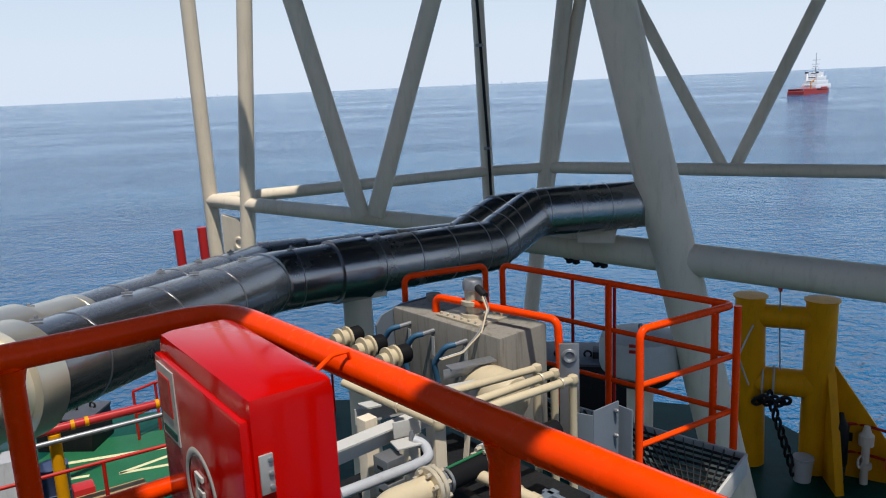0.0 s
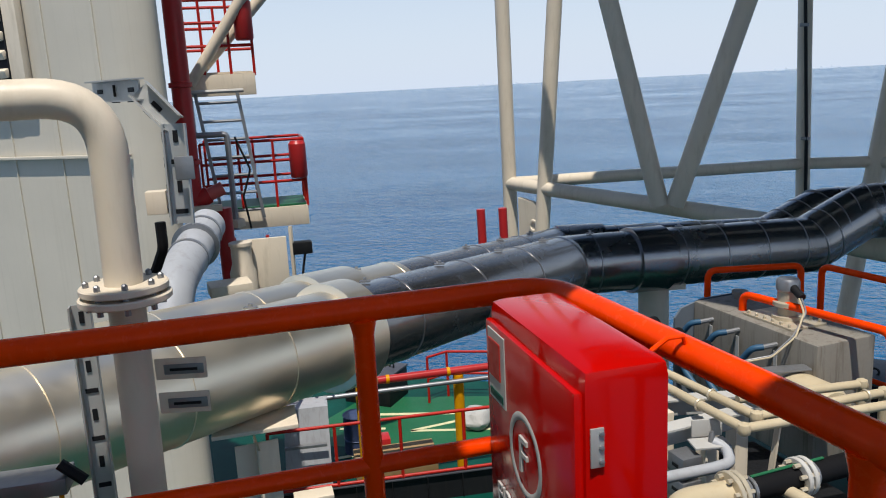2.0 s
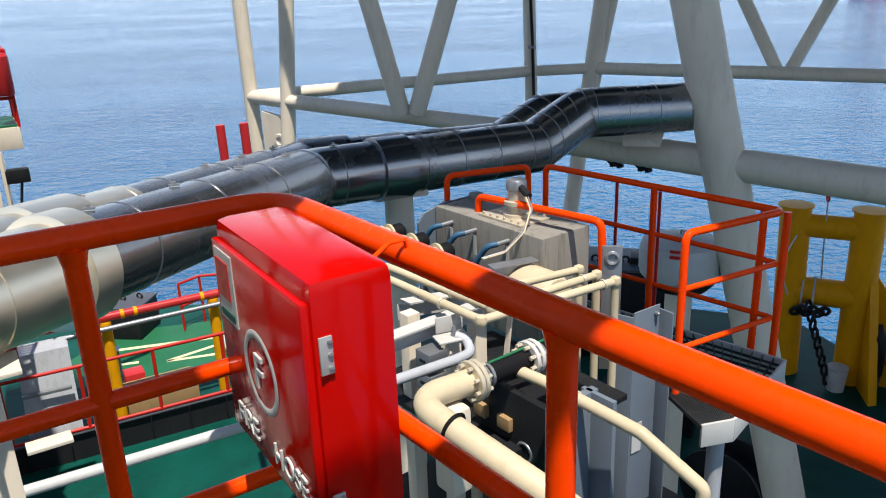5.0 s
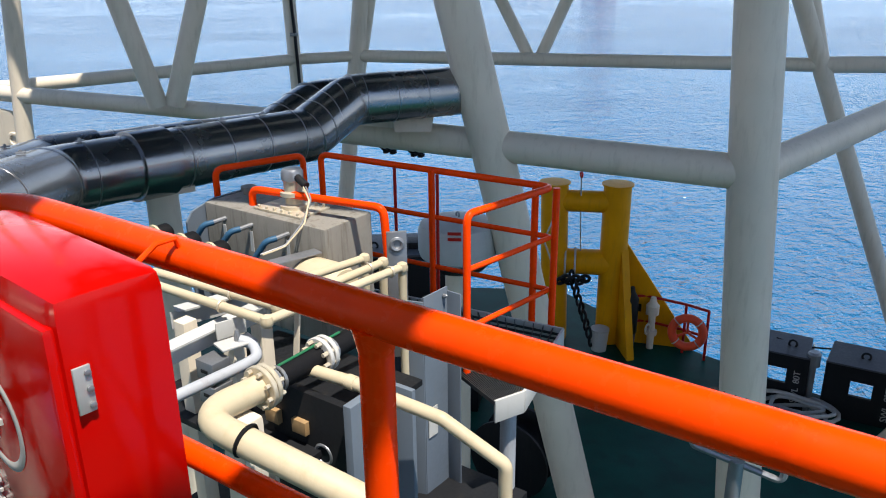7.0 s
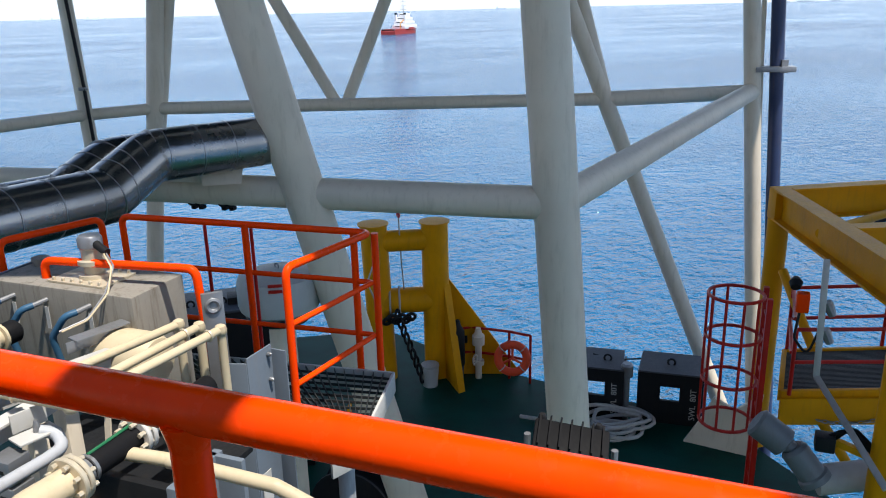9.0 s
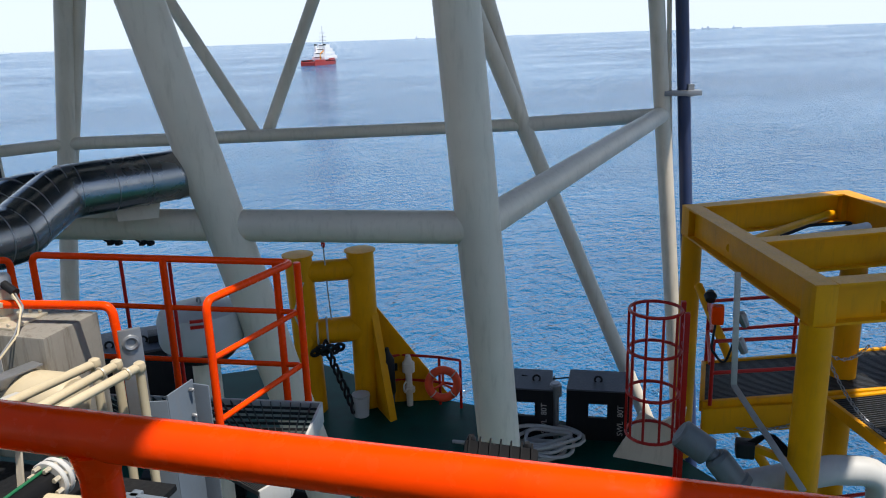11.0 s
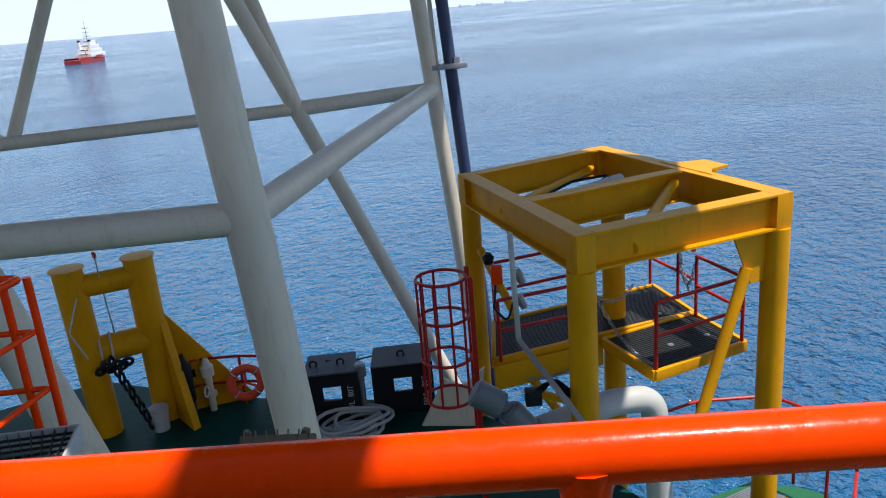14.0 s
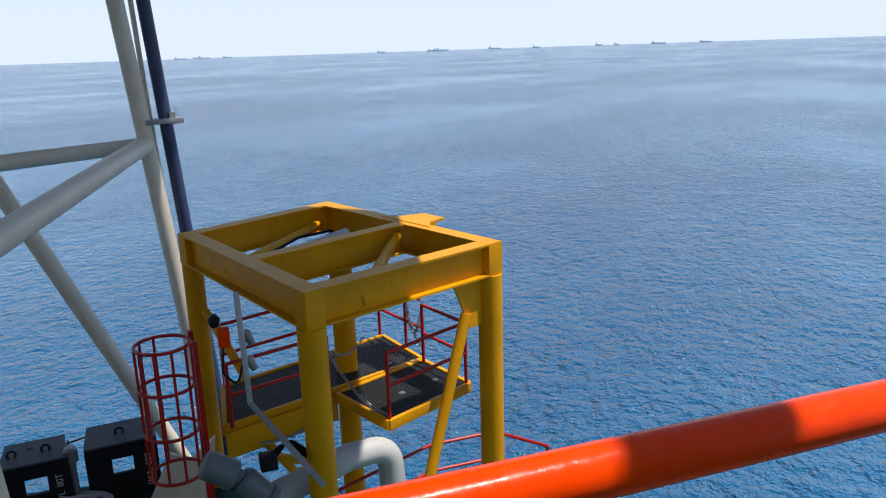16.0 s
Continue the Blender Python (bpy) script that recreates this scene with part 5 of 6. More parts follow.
dd = V((0.86, -0.5, 0))
part("gusset", prism(bmesh.new(), [flat(R0 + dd * 0.25, -3.6), flat(R0 + dd * 1.75, DECK_Z), flat(R0 + dd * 0.25, DECK_Z)], V((0.03, 0.05, 0))), M_YELLOW, bl)
part("gusset", prism(bmesh.new(), [flat(R0 + V((0.05, -0.25, 0)), -3.7), flat(R0 + V((-0.05, -1.0, 0)), DECK_Z), flat(R0 + V((0.05, -0.25, 0)), DECK_Z)], V((0.16, 0.02, 0))), M_YELLOW, bl)
for k in range(2):
    part("lashing", torus(bmesh.new(), lerp(flat(L0, -4.05), flat(R0, -4.05), 0.22 + 0.16 * k), R0 - L0, 0.275, 0.022, 24, 6), M_ROPE, bl, "white rope lashing")
chn = thing("anchor_chain", (5.9, 13.6, DECK_Z), "heavy black chain hanging at the bitts", "chain")
for k in range(9):
    c = V((5.75 + 0.04 * k, 13.70 - 0.05 * k, -4.25 - 0.16 * k))
    bm = torus(bmesh.new(), (0, 0, 0), (0, 0, 1), 0.075, 0.03, 14, 6)
    rot = Matrix.Rotation(math.pi / 2 * (k % 2) + 0.4, 4, "Z") @ Matrix.Rotation(math.pi / 2, 4, "X")
    bm.transform(Matrix.Translation(c) @ rot @ Matrix.Diagonal((0.8, 1.45, 1, 1)))
    part("link", bm, M_BLACK, chn)
for k in range(6):
    c = V((5.55 + 0.09 * k, 13.75 - 0.03 * k, -4.35 + 0.05 * (k % 2)))
    bm = torus(bmesh.new(), c, V((0.3 * (k % 2), 1, 0.5)), 0.09, 0.035, 14, 6)
    part("link", bm, M_BLACK, chn)
for i, (x, y, m, lab) in enumerate(((6.25, 13.3, M_WHITE, "white paint bucket on the deck"), (6.85, 13.3, M_BLUEPIPE, "small blue drum on the deck"))):
    bk = thing("bucket", (x, y, DECK_Z), lab, "bucket")
    part("shell", lathe(bmesh.new(), (x, y, DECK_Z), UP, [(0.15, 0), (0.18, 0.42), (0.19, 0.43), (0.15, 0.44)], 20), m, bk)
    part("lid", lathe(bmesh.new(), (x, y, DECK_Z + 0.44), UP, [(0.185, 0), (0.185, 0.03), (0.1, 0.04)], 20), m, bk)
ex = thing("fire_extinguisher", (6.75, 13.35, DECK_Z + 0.4), "black cylinder strapped beside the bitts", "cylinder")
part("cylinder", lathe(bmesh.new(), (6.85, 13.2, DECK_Z + 0.35), UP, [(0.12, 0), (0.14, 0.03), (0.14, 0.75), (0.06, 0.9), (0.04, 1.0)], 18), M_BLACK, ex)
guard("deck_rail", [(6.95, 13.4, DECK_Z), (7.25, 13.35, DECK_Z), (7.8, 12.75, DECK_Z), (8.05, 12.35, DECK_Z)], (1.05, 0.5), "red deck edge rail with lifebuoy", M_RED, 0.028, group="deck edge rails")
ep = thing("electrical_panel", (7.1, 13.3, DECK_Z), "red panel board behind the valve", "panel")
part("board", cuboid((7.12, 13.42, -5.15), (0.6, 0.04, 0.85), (0.86, -0.5, 0)), M_REDPIPE, ep)
part("window", cuboid((7.08, 13.38, -4.95), (0.16, 0.03, 0.16), (0.86, -0.5, 0)), M_BLACK, ep)
vl = thing("deck_valve", (7.27, 13.1, DECK_Z), "cream deck valve on a vertical pipe", "valve")
part("stem", lathe(bmesh.new(), (7.27, 13.1, DECK_Z), UP, [(0.07, 0), (0.07, 0.3), (0.12, 0.31), (0.12, 0.4), (0.07, 0.41), (0.07, 0.75), (0.13, 0.76), (0.13, 0.95), (0.08, 1.0), (0.05, 1.12)], 16), M_CREAM, vl)
part("handwheel", torus(bmesh.new(), (7.12, 12.98, -5.25), (0.6, -0.8, 0), 0.10, 0.018, 16, 6), M_CREAM, vl)
lb = thing("lifebuoy", (7.70, 12.45, -5.16), "orange lifebuoy ring with white bands on the rail", "lifebuoy")
ldir = V((-0.55, -0.83, 0.12)).normalized()
bm = torus(bmesh.new(), (7.70, 12.47, -5.16), ldir, 0.29, 0.085, 36, 12)
part("ring", bm, M_RING, lb)
la, lbv = frame_of(ldir)
for k in range(4):
    a = k * math.pi / 2 + math.pi / 4
    d = la * math.cos(a) + lbv * math.sin(a)
    t_ = (lbv * math.cos(a) - la * math.sin(a))
    part("band", torus(bmesh.new(), V((7.70, 12.47, -5.16)) + d * 0.29, t_, 0.083, 0.012, 16, 5), M_WHITE, lb, "white reflective band")
for k in range(3):
    a = k * math.tau / 3 + math.pi / 2
    d = V((0.83 * math.cos(a), -0.55 * math.cos(a), math.sin(a)))
    part("grab_line", pipe([V((7.70, 12.47, -5.16)), V((7.70, 12.47, -5.16)) + d * 0.24], 0.025, 6), M_RING, lb)

hr = thing("hanging_rope", (5.7, 12.5, -4.2), "thin faded red rope hanging at the bitts", "rope")
part("rope", pipe([(6.02, 13.9, -4.05), (5.95, 13.85, -3.2), (5.9, 13.8, -2.2)], 0.014, 6), M_ROPE, hr)
part("rope", pipe([(5.45, 13.85, -2.9), (5.1, 13.6, -3.4), (5.35, 13.7, -4.0)], 0.018, 6, 0.1), M_ROPE, hr)
part("knot", torus(bmesh.new(), (5.9, 13.8, -2.2), (1, 0, 0), 0.05, 0.02, 12, 6), M_RED, hr)

# black fairlead boxes
def fairlead(o, ux, w, label, hook_n):
    o, ux = V(o), V(ux).normalized()
    uy = V((-ux.y, ux.x, 0))
    fb = thing("fairlead_box", o, label, "fairlead", "black fairlead boxes")
    h = 1.0
    hw, hz0, hz1 = 0.17, 0.46, 0.74
    front = bmesh.new()
    for c, s in (((-w / 4 - hw / 2, 0, h / 2), (w / 2 - hw, 0.06, h)), ((w / 4 + hw / 2, 0, h / 2), (w / 2 - hw, 0.06, h)), ((0, 0, hz0 / 2), (hw * 2, 0.06, hz0)), ((0, 0, (h + hz1) / 2), (hw * 2, 0.06, h - hz1))):
        block(front, o + ux * (w / 2 + c[0]) + UP * c[2], s, ux, uy)
    part("front_plate", front, M_BLACK, fb)
    for x in (0.03, w - 0.03):
        part("side_plate", prism(bmesh.new(), [o + ux * x, o + ux * x + UP * h, o + ux * x + uy * 0.75 + UP * (h - 0.05), o + ux * x + uy * 0.95], ux * 0.03), M_BLACK, fb)
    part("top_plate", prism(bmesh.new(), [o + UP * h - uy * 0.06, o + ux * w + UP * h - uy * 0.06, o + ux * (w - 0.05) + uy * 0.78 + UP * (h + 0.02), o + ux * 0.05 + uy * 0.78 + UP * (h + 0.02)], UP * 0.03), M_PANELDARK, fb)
    for k in range(hook_n):
        c = o + ux * w * (0.5 if hook_n == 1 else 0.18 + 0.5 * k) + uy * 0.3 + UP * (h + 0.08)
        part("shackle", torus(bmesh.new(), c, uy, 0.065, 0.02, 14, 6), M_BLACK, fb)
    letters("SWL", 0.15, o + ux * (w - 0.12) - uy * 0.035 + UP * 0.12, UP, -ux, M_ROPE, fb)
    letters("80T", 0.15, o + ux * (w - 0.12) - uy * 0.035 + UP * 0.50, UP, -ux, M_ROPE, fb)
    return fb


FU = V((0.72, -0.69, 0)).normalized()
fairlead((7.98, 10.98, DECK_Z), FU, 1.02, "black steel fairlead box with a window and lettering", 2)
fairlead((8.94, 10.16, DECK_Z), FU, 1.15, "black steel fairlead box at the deck edge with lettering", 1)
vp = thing("deck_vent", (8.72, 10.35, DECK_Z), "grey capped vent pipe between the fairleads", "vent")
part("pipe", lathe(bmesh.new(), (8.80, 10.30, DECK_Z), UP, [(0.06, 0), (0.06, 0.85), (0.11, 0.86), (0.11, 1.08), (0.08, 1.12)], 16), M_STEEL, vp)
lr = thing("life_line", (8.6, 10.9, -4.7), "slack wire between the fairlead boxes", "wire")
part("wire", pipe([(8.6, 11.05, -4.7), (8.95, 10.75, -4.78), (9.3, 10.45, -4.72)], 0.015, 6, 0.1), M_BLACK, lr)
# coiled mooring rope
rope = thing("mooring_rope", (8.3, 9.95, DECK_Z), "heap of coiled pale mooring rope on the deck", "rope")
rnd = random.Random(4)
for k in range(7):
    pts = []
    R_ = rnd.uniform(0.28, 0.72)
    cx, cy = 8.32 + rnd.uniform(-0.14, 0.14), 9.98 + rnd.uniform(-0.14, 0.14)
    ph = rnd.uniform(0, 6)
    for i in range(25):
        a = ph + i * math.tau / 22
        rr_ = R_ * (1 + 0.10 * math.sin(3 * a + k))
        pts.append((cx + rr_ * 1.05 * math.cos(a) * 0.8 + rr_ * 0.35 * math.sin(a), cy - rr_ * 0.8 * math.sin(a) * 0.9, DECK_Z + 0.05 + 0.045 * k + 0.03 * math.sin(2 * a + ph)))
    part("coil", pipe(pts, 0.035, 8), M_ROPE, rope)
for k in range(3):
    part("coil", pipe([(7.3 - 0.1 * k, 11.0 + 0.12 * k, DECK_Z + 0.05), (7.5, 10.75 - 0.08 * k, DECK_Z + 0.06 + 0.04 * k), (7.8, 10.5 + 0.05 * k, DECK_Z + 0.05), (8.1, 10.2, DECK_Z + 0.08)], 0.035, 8, 0.15), M_ROPE, rope)
# white foot of the outer brace
ft = thing("brace_foot", (9.4, 9.0, DECK_Z), "cream flared gusset foot of the leaning brace", "gusset")
part("plate", prism(bmesh.new(), [(9.15, 9.15, DECK_Z), (9.75, 8.25, DECK_Z), (9.85, 8.15, -4.6), (9.66, 8.55, -5.0), (9.48, 8.85, -4.85), (9.36, 9.0, -5.3)], (0.06, 0.05, 0)), M_CREAM, ft)
# flood lamp bracket hung on the near leg
fb = thing("deck_floodlight", (3.0, 4.2, -1.2), "dark finned floodlight on a steel bracket", "floodlight")
FX = V((0.78, -0.60, -0.14)).normalized()
fc = V((2.86, 4.08, -1.22))
part("housing", cuboid(fc, (0.52, 0.26, 0.07), FX, None, 0.02, V((-0.2, -0.3, 0.9))), M_RUBBER, fb)
for k in range(7):
    part("fin", cuboid(fc + FX * (-0.22 + 0.073 * k) + UP * 0.05, (0.012, 0.25, 0.035), FX, None, 0.0, V((-0.2, -0.3, 0.9))), M_RUBBER, fb)
for s in (-0.2, 0.2):
    part("knob", lathe(bmesh.new(), fc + FX * s + V((0.1, 0.14, 0.02)), UP, [(0.03, 0), (0.035, 0.03), (0.02, 0.06)], 10), M_BLACK, fb)
part("bracket", pipe([fc + FX * 0.3, fc + FX * 0.3 - UP * 0.35, fc - FX * 0.3 - UP * 0.3, fc - FX * 0.3], 0.025, 8, 0.05), M_STEEL, fb)
part("stand", pipe([fc - UP * 0.3, flat(fc, DECK_Z)], 0.05, 12), M_STEEL, fb)
# cable reel and small yellow trestle
rl = thing("cable_reel", (3.2, 9.5, DECK_Z), "black cable drum standing on the deck", "reel")
for s in (-0.25, 0.25):
    part("flange", lathe(bmesh.new(), V((3.2, 9.5, DECK_Z + 0.62)) + V((0.7, 0.7, 0)) * (s - 0.03), V((0.7, 0.7, 0)), [(0.6, 0), (0.62, 0.01), (0.62, 0.05), (0.6, 0.06)], 32), M_BLACK, rl)
part("drum", pipe([V((3.2, 9.5, DECK_Z + 0.62)) - V((0.7, 0.7, 0)) * 0.25, V((3.2, 9.5, DECK_Z + 0.62)) + V((0.7, 0.7, 0)) * 0.25], 0.42, 24), M_RUBBER, rl)
ye = thing("chain_stopper", (4.1, 11.2, DECK_Z), "small yellow chain stopper frame", "stopper")
for s in (-0.22, 0.22):
    part("plate", prism(bmesh.new(), [(4.0 + s, 11.5, DECK_Z), (3.8 + s, 10.6, DECK_Z), (3.95 + s, 11.3, DECK_Z + 1.1), (4.05 + s, 11.45, DECK_Z + 1.1)], (0.05, 0, 0)), M_YELLOW, ye)
part("bar", pipe([(3.7, 11.2, DECK_Z + 0.6), (4.4, 11.2, DECK_Z + 0.6)], 0.05, 10), M_YELLOW, ye)
cp = thing("capstan_base", (3.4, 12.6, DECK_Z), "black winch base with cream drum", "winch")
part("bed", cuboid((2.7, 12.4, DECK_Z + 0.35), (1.6, 1.0, 0.7), (0.9, -0.4, 0), None, 0.03), M_BLACK, cp)
part("drum", pipe([(2.2, 12.0, DECK_Z + 1.1), (2.9, 11.7, DECK_Z + 1.1)], 0.35, 20), M_BLACK, cp)

# ---------------------------------------------------------------- deck to the left
guard("deck_rail", [(-7.55, 10.1, -4.97), (-6.6, 10.68, -4.97), (-5.65, 11.27, -4.97), (-4.7, 11.85, -4.97), (-3.6, 12.53, -4.97)], (1.12, 0.03), "red deck rail round the winch opening", M_RED, 0.03, group="deck edge rails")
kb = thing("coaming", (-6.0, 11.7, DECK_Z), "raised coaming plate below the rail, coloured black for the shadow on it", "coaming")
CA, CB = V((-7.7, 10.05, -5.24)), V((-2.9, 12.98, -5.24))
# plate and stiffeners are black to carry the shadow they stand in
part("plate", beam_between(bmesh.new(), CA, CB, 0.05, 0.48), M_BLACK, kb)
part("top_flange", beam_between(bmesh.new(), CA + UP * 0.252, CB + UP * 0.252, 0.16, 0.02), M_PANELDARK, kb)
for k in range(9):
    q = CA.lerp(CB, (k + 0.5) / 9) + V((0.521, -0.853, 0)) * 0.055
    part("stiffener", cuboid(q, (0.014, 0.058, 0.44), CB - CA), M_BLACK, kb)
bm = prism(bmesh.new(), [(-9.5, 3.0, -5.6), (-7.72, 10.0, -5.6), (-2.9, 12.94, -5.6), (1.0, 11.0, -5.6), (0.5, 3.0, -5.6)], (0, 0, 0.12))
solo("coaming_floor", bm, M_GREEN, (-4, 8, -5.6), "dark green deck plate inside the coaming", "deck", kind="structure")
for a, b, w in (((-8.9, 14.9), (-5.4, 16.0), 0.12), ((-7.0, 14.55), (-6.2, 15.3), 0.10), ((-7.0, 14.55), (-5.2, 15.15), 0.10), ((-8.0, 12.9), (-7.2, 13.5), 0.10), ((-8.6, 14.2), (-7.6, 14.5), 0.10)):
    bm = beam_between(bmesh.new(), (*a, DECK_Z + 0.006), (*b, DECK_Z + 0.006), w, 0.008)
    solo("deck_marking", bm, M_MARK, (*a, DECK_Z), "painted pale yellow deck marking line", "marking", "deck markings", "structure")
# sunlight on the deck beyond the coaming, laid on as a lighter green sheet
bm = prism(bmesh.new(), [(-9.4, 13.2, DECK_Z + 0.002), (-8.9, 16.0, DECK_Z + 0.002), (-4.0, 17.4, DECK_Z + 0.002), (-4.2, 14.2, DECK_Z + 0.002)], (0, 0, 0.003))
solo("sunlit_deck_zone", bm, M_GREENLIT, (-6.5, 15, DECK_Z), "sunlit stretch of green deck, put in as a lighter colour", "deck", kind="structure")
wb = thing("winch_housing", (-8.2, 15.6, DECK_Z), "black steel fairlead housing at the deck edge", "fairlead")
part("case", cuboid((-8.6, 16.1, DECK_Z + 0.36), (1.25, 0.95, 0.72), (1, -0.05, 0), None, 0.02), M_BLACK, wb)
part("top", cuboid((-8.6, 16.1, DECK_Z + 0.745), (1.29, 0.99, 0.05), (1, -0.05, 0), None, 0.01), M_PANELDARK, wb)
for k in (-0.45, 0.05, 0.4):
    part("shackle", torus(bmesh.new(), V((-8.6, 16.1, DECK_Z + 0.82)) + V((1, 0.3, 0)) * k, (0.3, 0.9, 0), 0.07, 0.022, 14, 6), M_BLACK, wb)
wb3 = thing("winch_housing", (2.6, 15.2, DECK_Z), "tall black steel winch housing with shackles on its top", "winch")
part("case", cuboid((2.6, 15.2, DECK_Z + 0.95), (1.75, 1.3, 1.9), (0.98, -0.18, 0), None, 0.03), M_BLACK, wb3)
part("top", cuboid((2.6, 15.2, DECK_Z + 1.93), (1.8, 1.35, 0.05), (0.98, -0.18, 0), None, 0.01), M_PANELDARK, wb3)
part("hatch_coaming", cuboid((2.95, 15.0, DECK_Z + 2.02), (0.5, 0.4, 0.14), (0.98, -0.18, 0), None, 0.01), M_BLACK, wb3)
for k in (-0.6, 0.0):
    part("shackle", torus(bmesh.new(), V((2.6, 15.0, DECK_Z + 2.0)) + V((0.98, -0.18, 0)) * k, (0.2, 1, 0), 0.07, 0.022, 14, 6), M_BLACK, wb3)
wb2 = thing("winch_housing", (-5.2, 16.6, DECK_Z), "low black roller housing at the deck edge", "fairlead")
part("case", cuboid((-4.9, 16.6, DECK_Z + 0.55), (1.4, 0.6, 1.1), (0.97, 0.2, 0), None, 0.05), M_BLACK, wb2)
part("roller", lathe(bmesh.new(), (-5.3, 16.2, DECK_Z + 0.9), V((0.2, -1, 0)), [(0.3, 0), (0.32, 0.1), (0.2, 0.12), (0.2, 0.2)], 20), M_BLACK, wb2)
guard("deck_rail", [(-7.2, 16.1, DECK_Z), (-6.9, 16.6, DECK_Z), (-5.6, 16.9, DECK_Z), (-4.0, 17.2, DECK_Z), (-3.0, 17.3, DECK_Z)], (1.15, 0.6), "red deck edge rail above the sea", M_RED, 0.03, group="deck edge rails")
for p, z in (((-5.22, 13.03), -3.68), ((-6.77, 12.0), -3.68)):
    yp = thing("yellow_stanchion", (*p, DECK_Z), "yellow painted steel stanchion on the deck", "post", "yellow stanchions")
    part("tube", pipe([(*p, DECK_Z), (*p, z)], 0.10, 16), M_YELLOW, yp)
hp = thing("overhead_hydraulic_line", (-6.0, 12.5, -3.68), "dark red pipe with yellow bands carried on yellow stanchions", "pipe")
HA, HB_ = V((-8.3, 10.99, -3.60)), V((-3.7, 14.03, -3.60))
part("pipe", pipe([HA, HB_], 0.075, 14), M_REDPIPE, hp)
part("lower_pipe", pipe([HA + V((0.08, -0.12, -0.16)), HB_ + V((0.08, -0.12, -0.16))], 0.045, 12), M_STEEL, hp)
for k in (0.38, 0.42, 0.63):
    part("band", lathe(bmesh.new(), lerp(HA, HB_, k), HB_ - HA, [(0.078, 0), (0.084, 0.005), (0.084, 0.06), (0.078, 0.065)], 14), M_YELLOW, hp, "yellow pipe marking band")
wp = thing("white_pipe", (-4, 6.7, -2.95), "white painted pipe running low across the deck", "pipe")
part("pipe", pipe([(-7.0, 5.0, -3.02), (-5.51, 5.86, -2.99), (-2.63, 7.56, -2.91), (-1.2, 8.4, -2.88)], 0.062, 16), M_WHITE, wp)
dc = thing("ventilation_duct", (-7.2, 11.4, DECK_Z), "pale grey sloping sheet metal duct", "duct")
part("duct", prism(bmesh.new(), [(-7.45, 10.3, DECK_Z), (-6.75, 10.72, DECK_Z), (-6.95, 11.1, -3.7), (-7.6, 10.7, -3.7)], (-0.25, 0.4, 0)), M_GREYPLASTIC, dc)
part("band", cuboid((-7.18, 10.66, -4.3), (0.72, 0.06, 0.05), (0.86, 0.51, 0)), M_STEEL, dc)
bg = thing("sling_bag", (-5.7, 15.2, DECK_Z), "white bundled sling bag on the deck", "bag")
bm = bmesh.new()
bmesh.ops.create_icosphere(bm, subdivisions=3, radius=0.4)
for v in bm.verts:
    v.co *= 1 + 0.25 * noise.noise(v.co * 4)
    v.co.z *= 0.6
bm.transform(Matrix.Translation((-5.7, 15.2, DECK_Z + 0.2)))
part("sack", bm, M_ROPE, bg)
dr = thing("oil_drum", (-7.7, 13.4, DECK_Z), "dark drum standing on the deck", "drum")
part("drum", lathe(bmesh.new(), (-7.7, 13.4, DECK_Z), UP, [(0.28, 0), (0.29, 0.01), (0.28, 0.3), (0.295, 0.31), (0.28, 0.32), (0.28, 0.8), (0.29, 0.82), (0.1, 0.81)], 24), M_BLUEPIPE, dr)
bx = thing("timber_box", (-6.6, 12.6, DECK_Z), "flat timber lid on the deck behind the rail", "box")
part("lid", cuboid((-6.5, 12.7, DECK_Z + 0.25), (1.6, 0.6, 0.5), (0.83, 0.55, 0), None, 0.02), M_WOOD, bx)
bx = thing("red_box", (-7.0, 13.0, DECK_Z), "small dark red chest on the deck", "box")
part("chest", cuboid((-6.95, 13.0, DECK_Z + 0.3), (0.36, 0.36, 0.6), (0.83, 0.55, 0), None, 0.02), M_REDPIPE, bx)

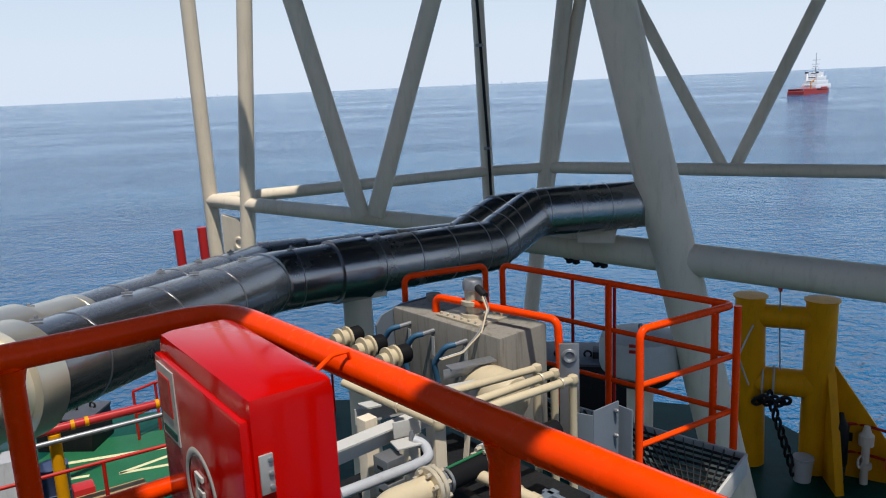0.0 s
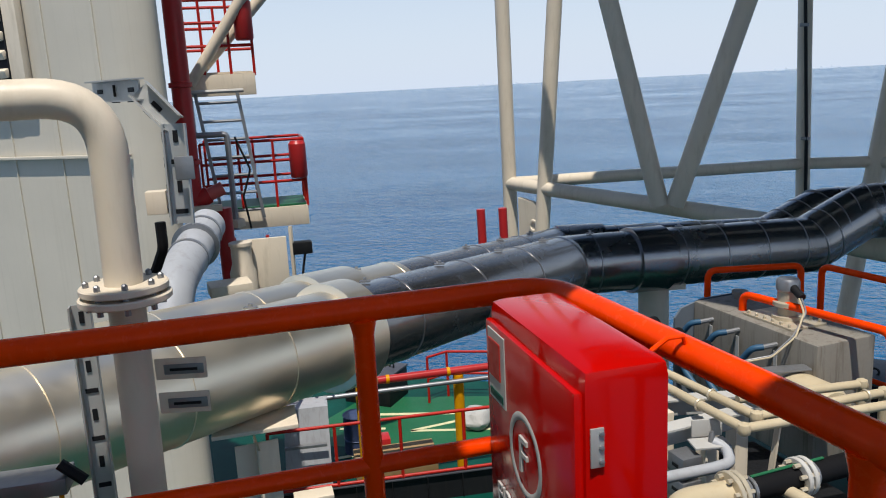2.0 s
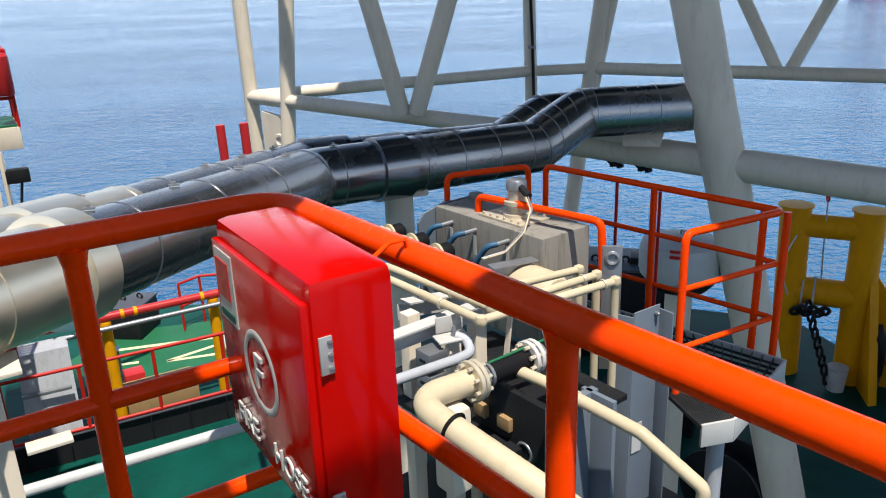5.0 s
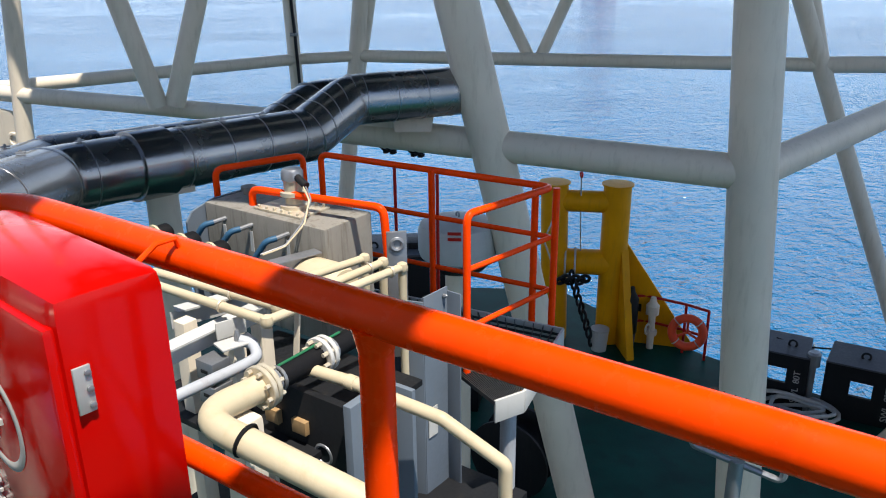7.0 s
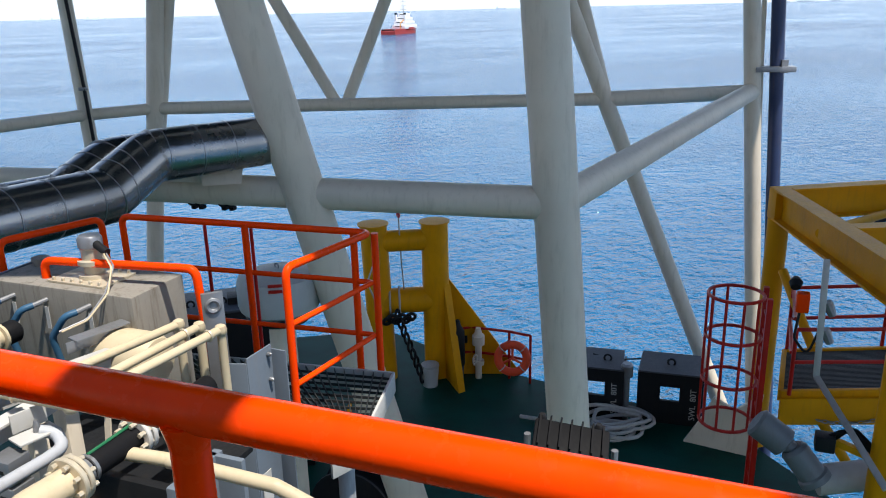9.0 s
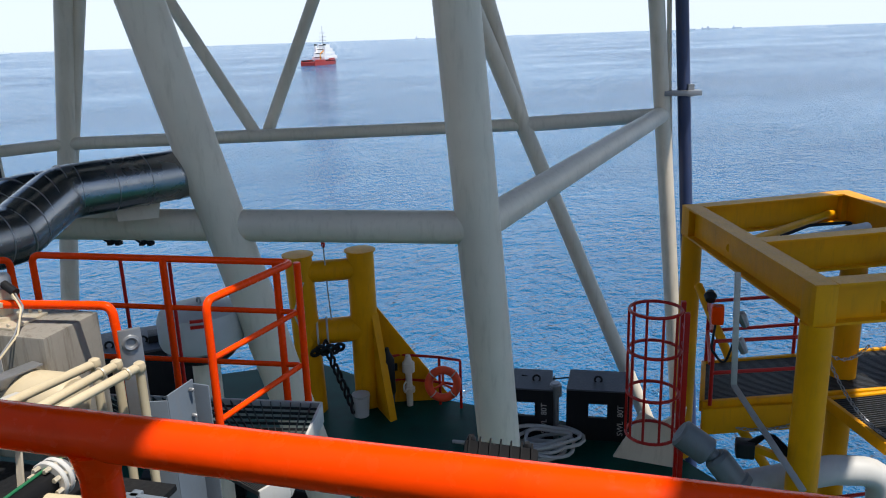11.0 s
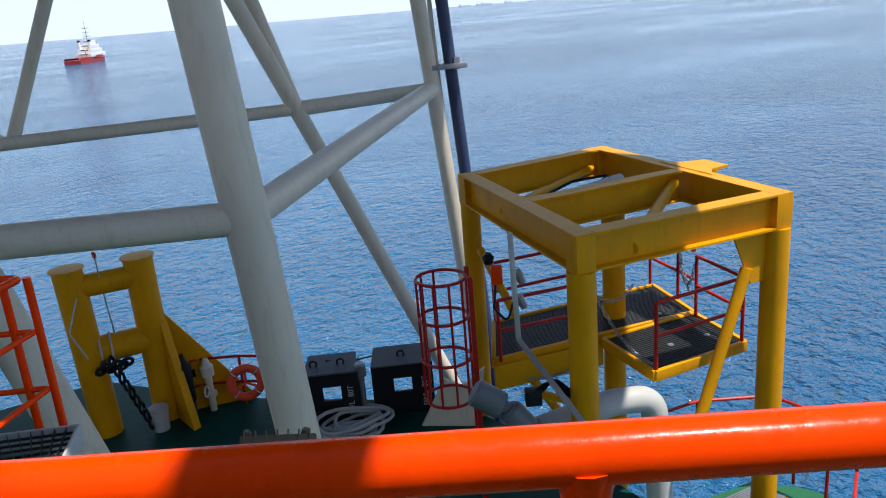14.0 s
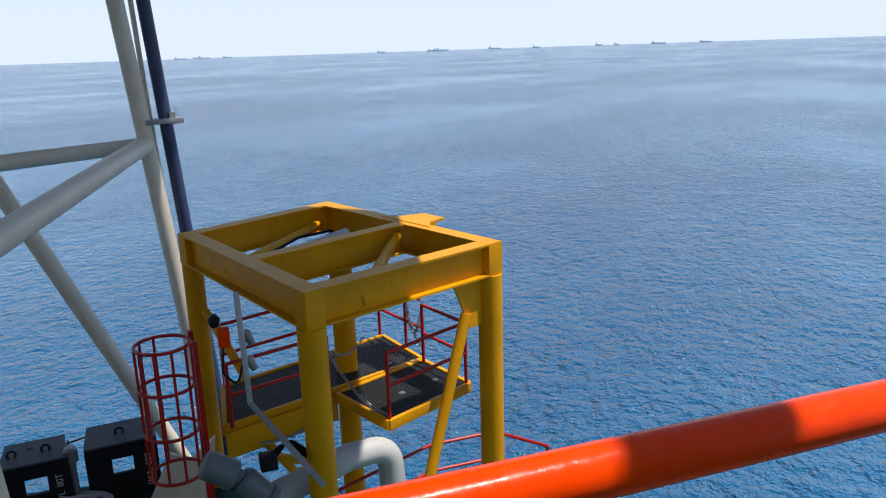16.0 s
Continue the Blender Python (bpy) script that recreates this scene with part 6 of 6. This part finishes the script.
# ---------------------------------------------------------------- support vessel and far ships
def vessel(o, heading, s):
    vs = thing("support_vessel", o, "red and white offshore support vessel under way", "ship")
    m = Matrix.Translation(o) @ Matrix.Rotation(heading, 4, "Z") @ Matrix.Scale(s, 4)

    def vp(name, bm, mat):
        bm.transform(m)
        part(name, bm, mat, vs)
    hull = bmesh.new()
    prism(hull, [(-9, -5.2, 0), (18, -5.2, 0), (27, -2.5, 0), (31, 0, 0), (27, 2.5, 0), (18, 5.2, 0), (-9, 5.2, 0)], (0, 0, 2.2))
    vp("hull", hull, M_SHIPRED)
    vp("bow", prism(bmesh.new(), [(12, -5.3, 2.6), (20, -5.0, 2.6), (32, 0, 2.6), (20, 5.0, 2.6), (12, 5.3, 2.6)], (0, 0, 1.5)), M_SHIPRED)
    for k, (x0, x1, w, z) in enumerate(((6, 25, 9.6, 4.4), (8, 22, 9.0, 6.9), (10, 20, 8.2, 9.4), (12, 18, 6.4, 11.9))):
        vp("deckhouse", cuboid(((x0 + x1) / 2, 0, z), (x1 - x0, w, 2.4), bevel=0.2), M_SHIPWHITE)
        vp("window_band", cuboid((x0 - 0.05, 0, z + 0.5), (0.1, w * 0.55, 0.4), bevel=0.0), M_BLACK)
    for y in (-3.4, 3.4):
        vp("funnel", cuboid((9.5, y, 10.2), (1.8, 1.2, 4.6), bevel=0.2), M_SHIPWHITE)
        vp("funnel_top", cuboid((9.5, y, 12.9), (1.9, 1.3, 1.1), bevel=0.2), M_BLACK)
    vp("mast", pipe([(14, 0, 13), (14, 0, 25)], 0.28, 8, r2=0.1), M_STEEL)
    for z in (15.5, 18.0, 20.5):
        vp("yard", pipe([(14, -2.4, z), (14, 2.4, z)], 0.14, 6), M_STEEL)
    vp("radar", cuboid((13.2, 0, 16.6), (0.5, 3.2, 0.5)), M_SHIPWHITE)
    vp("crane", pipe([(2, -3.6, 2.6), (2, -3.6, 7), (7, -3.6, 9)], 0.3, 8), M_YELLOW)
    for y in (-5.0, 5.0):
        vp("bulwark", cuboid((-1, y, 2.8), (15, 0.3, 1.2)), M_SHIPRED)
    vp("stern_gate", cuboid((-8.8, 0, 3.0), (0.3, 9, 0.9)), M_BLACK)


vessel((207.5, 468.0, SEA_Z), math.radians(38), 0.95)
far_rnd = random.Random(9)
for k in range(26):
    az = math.radians(far_rnd.choice((-16, 3, 30, 52, 60, 66, 70, 74, 78, 82, 86)) + far_rnd.uniform(-3, 3))
    d = far_rnd.uniform(3600, 4500)
    L = far_rnd.uniform(25, 75)
    p = V((math.sin(az) * d, math.cos(az) * d, SEA_Z))
    fs = thing("distant_ship", p, "hazy distant cargo ship on the horizon", "ship", "ships on the horizon")
    ux = V((math.cos(az), -math.sin(az), 0))
    part("hull", cuboid(p + UP * 2.5, (L, 9, 7), ux), M_HAZE, fs)
    part("house", cuboid(p + UP * 9 - ux * L * 0.36, (L * 0.12, 8, 9), ux), M_HAZE, fs)
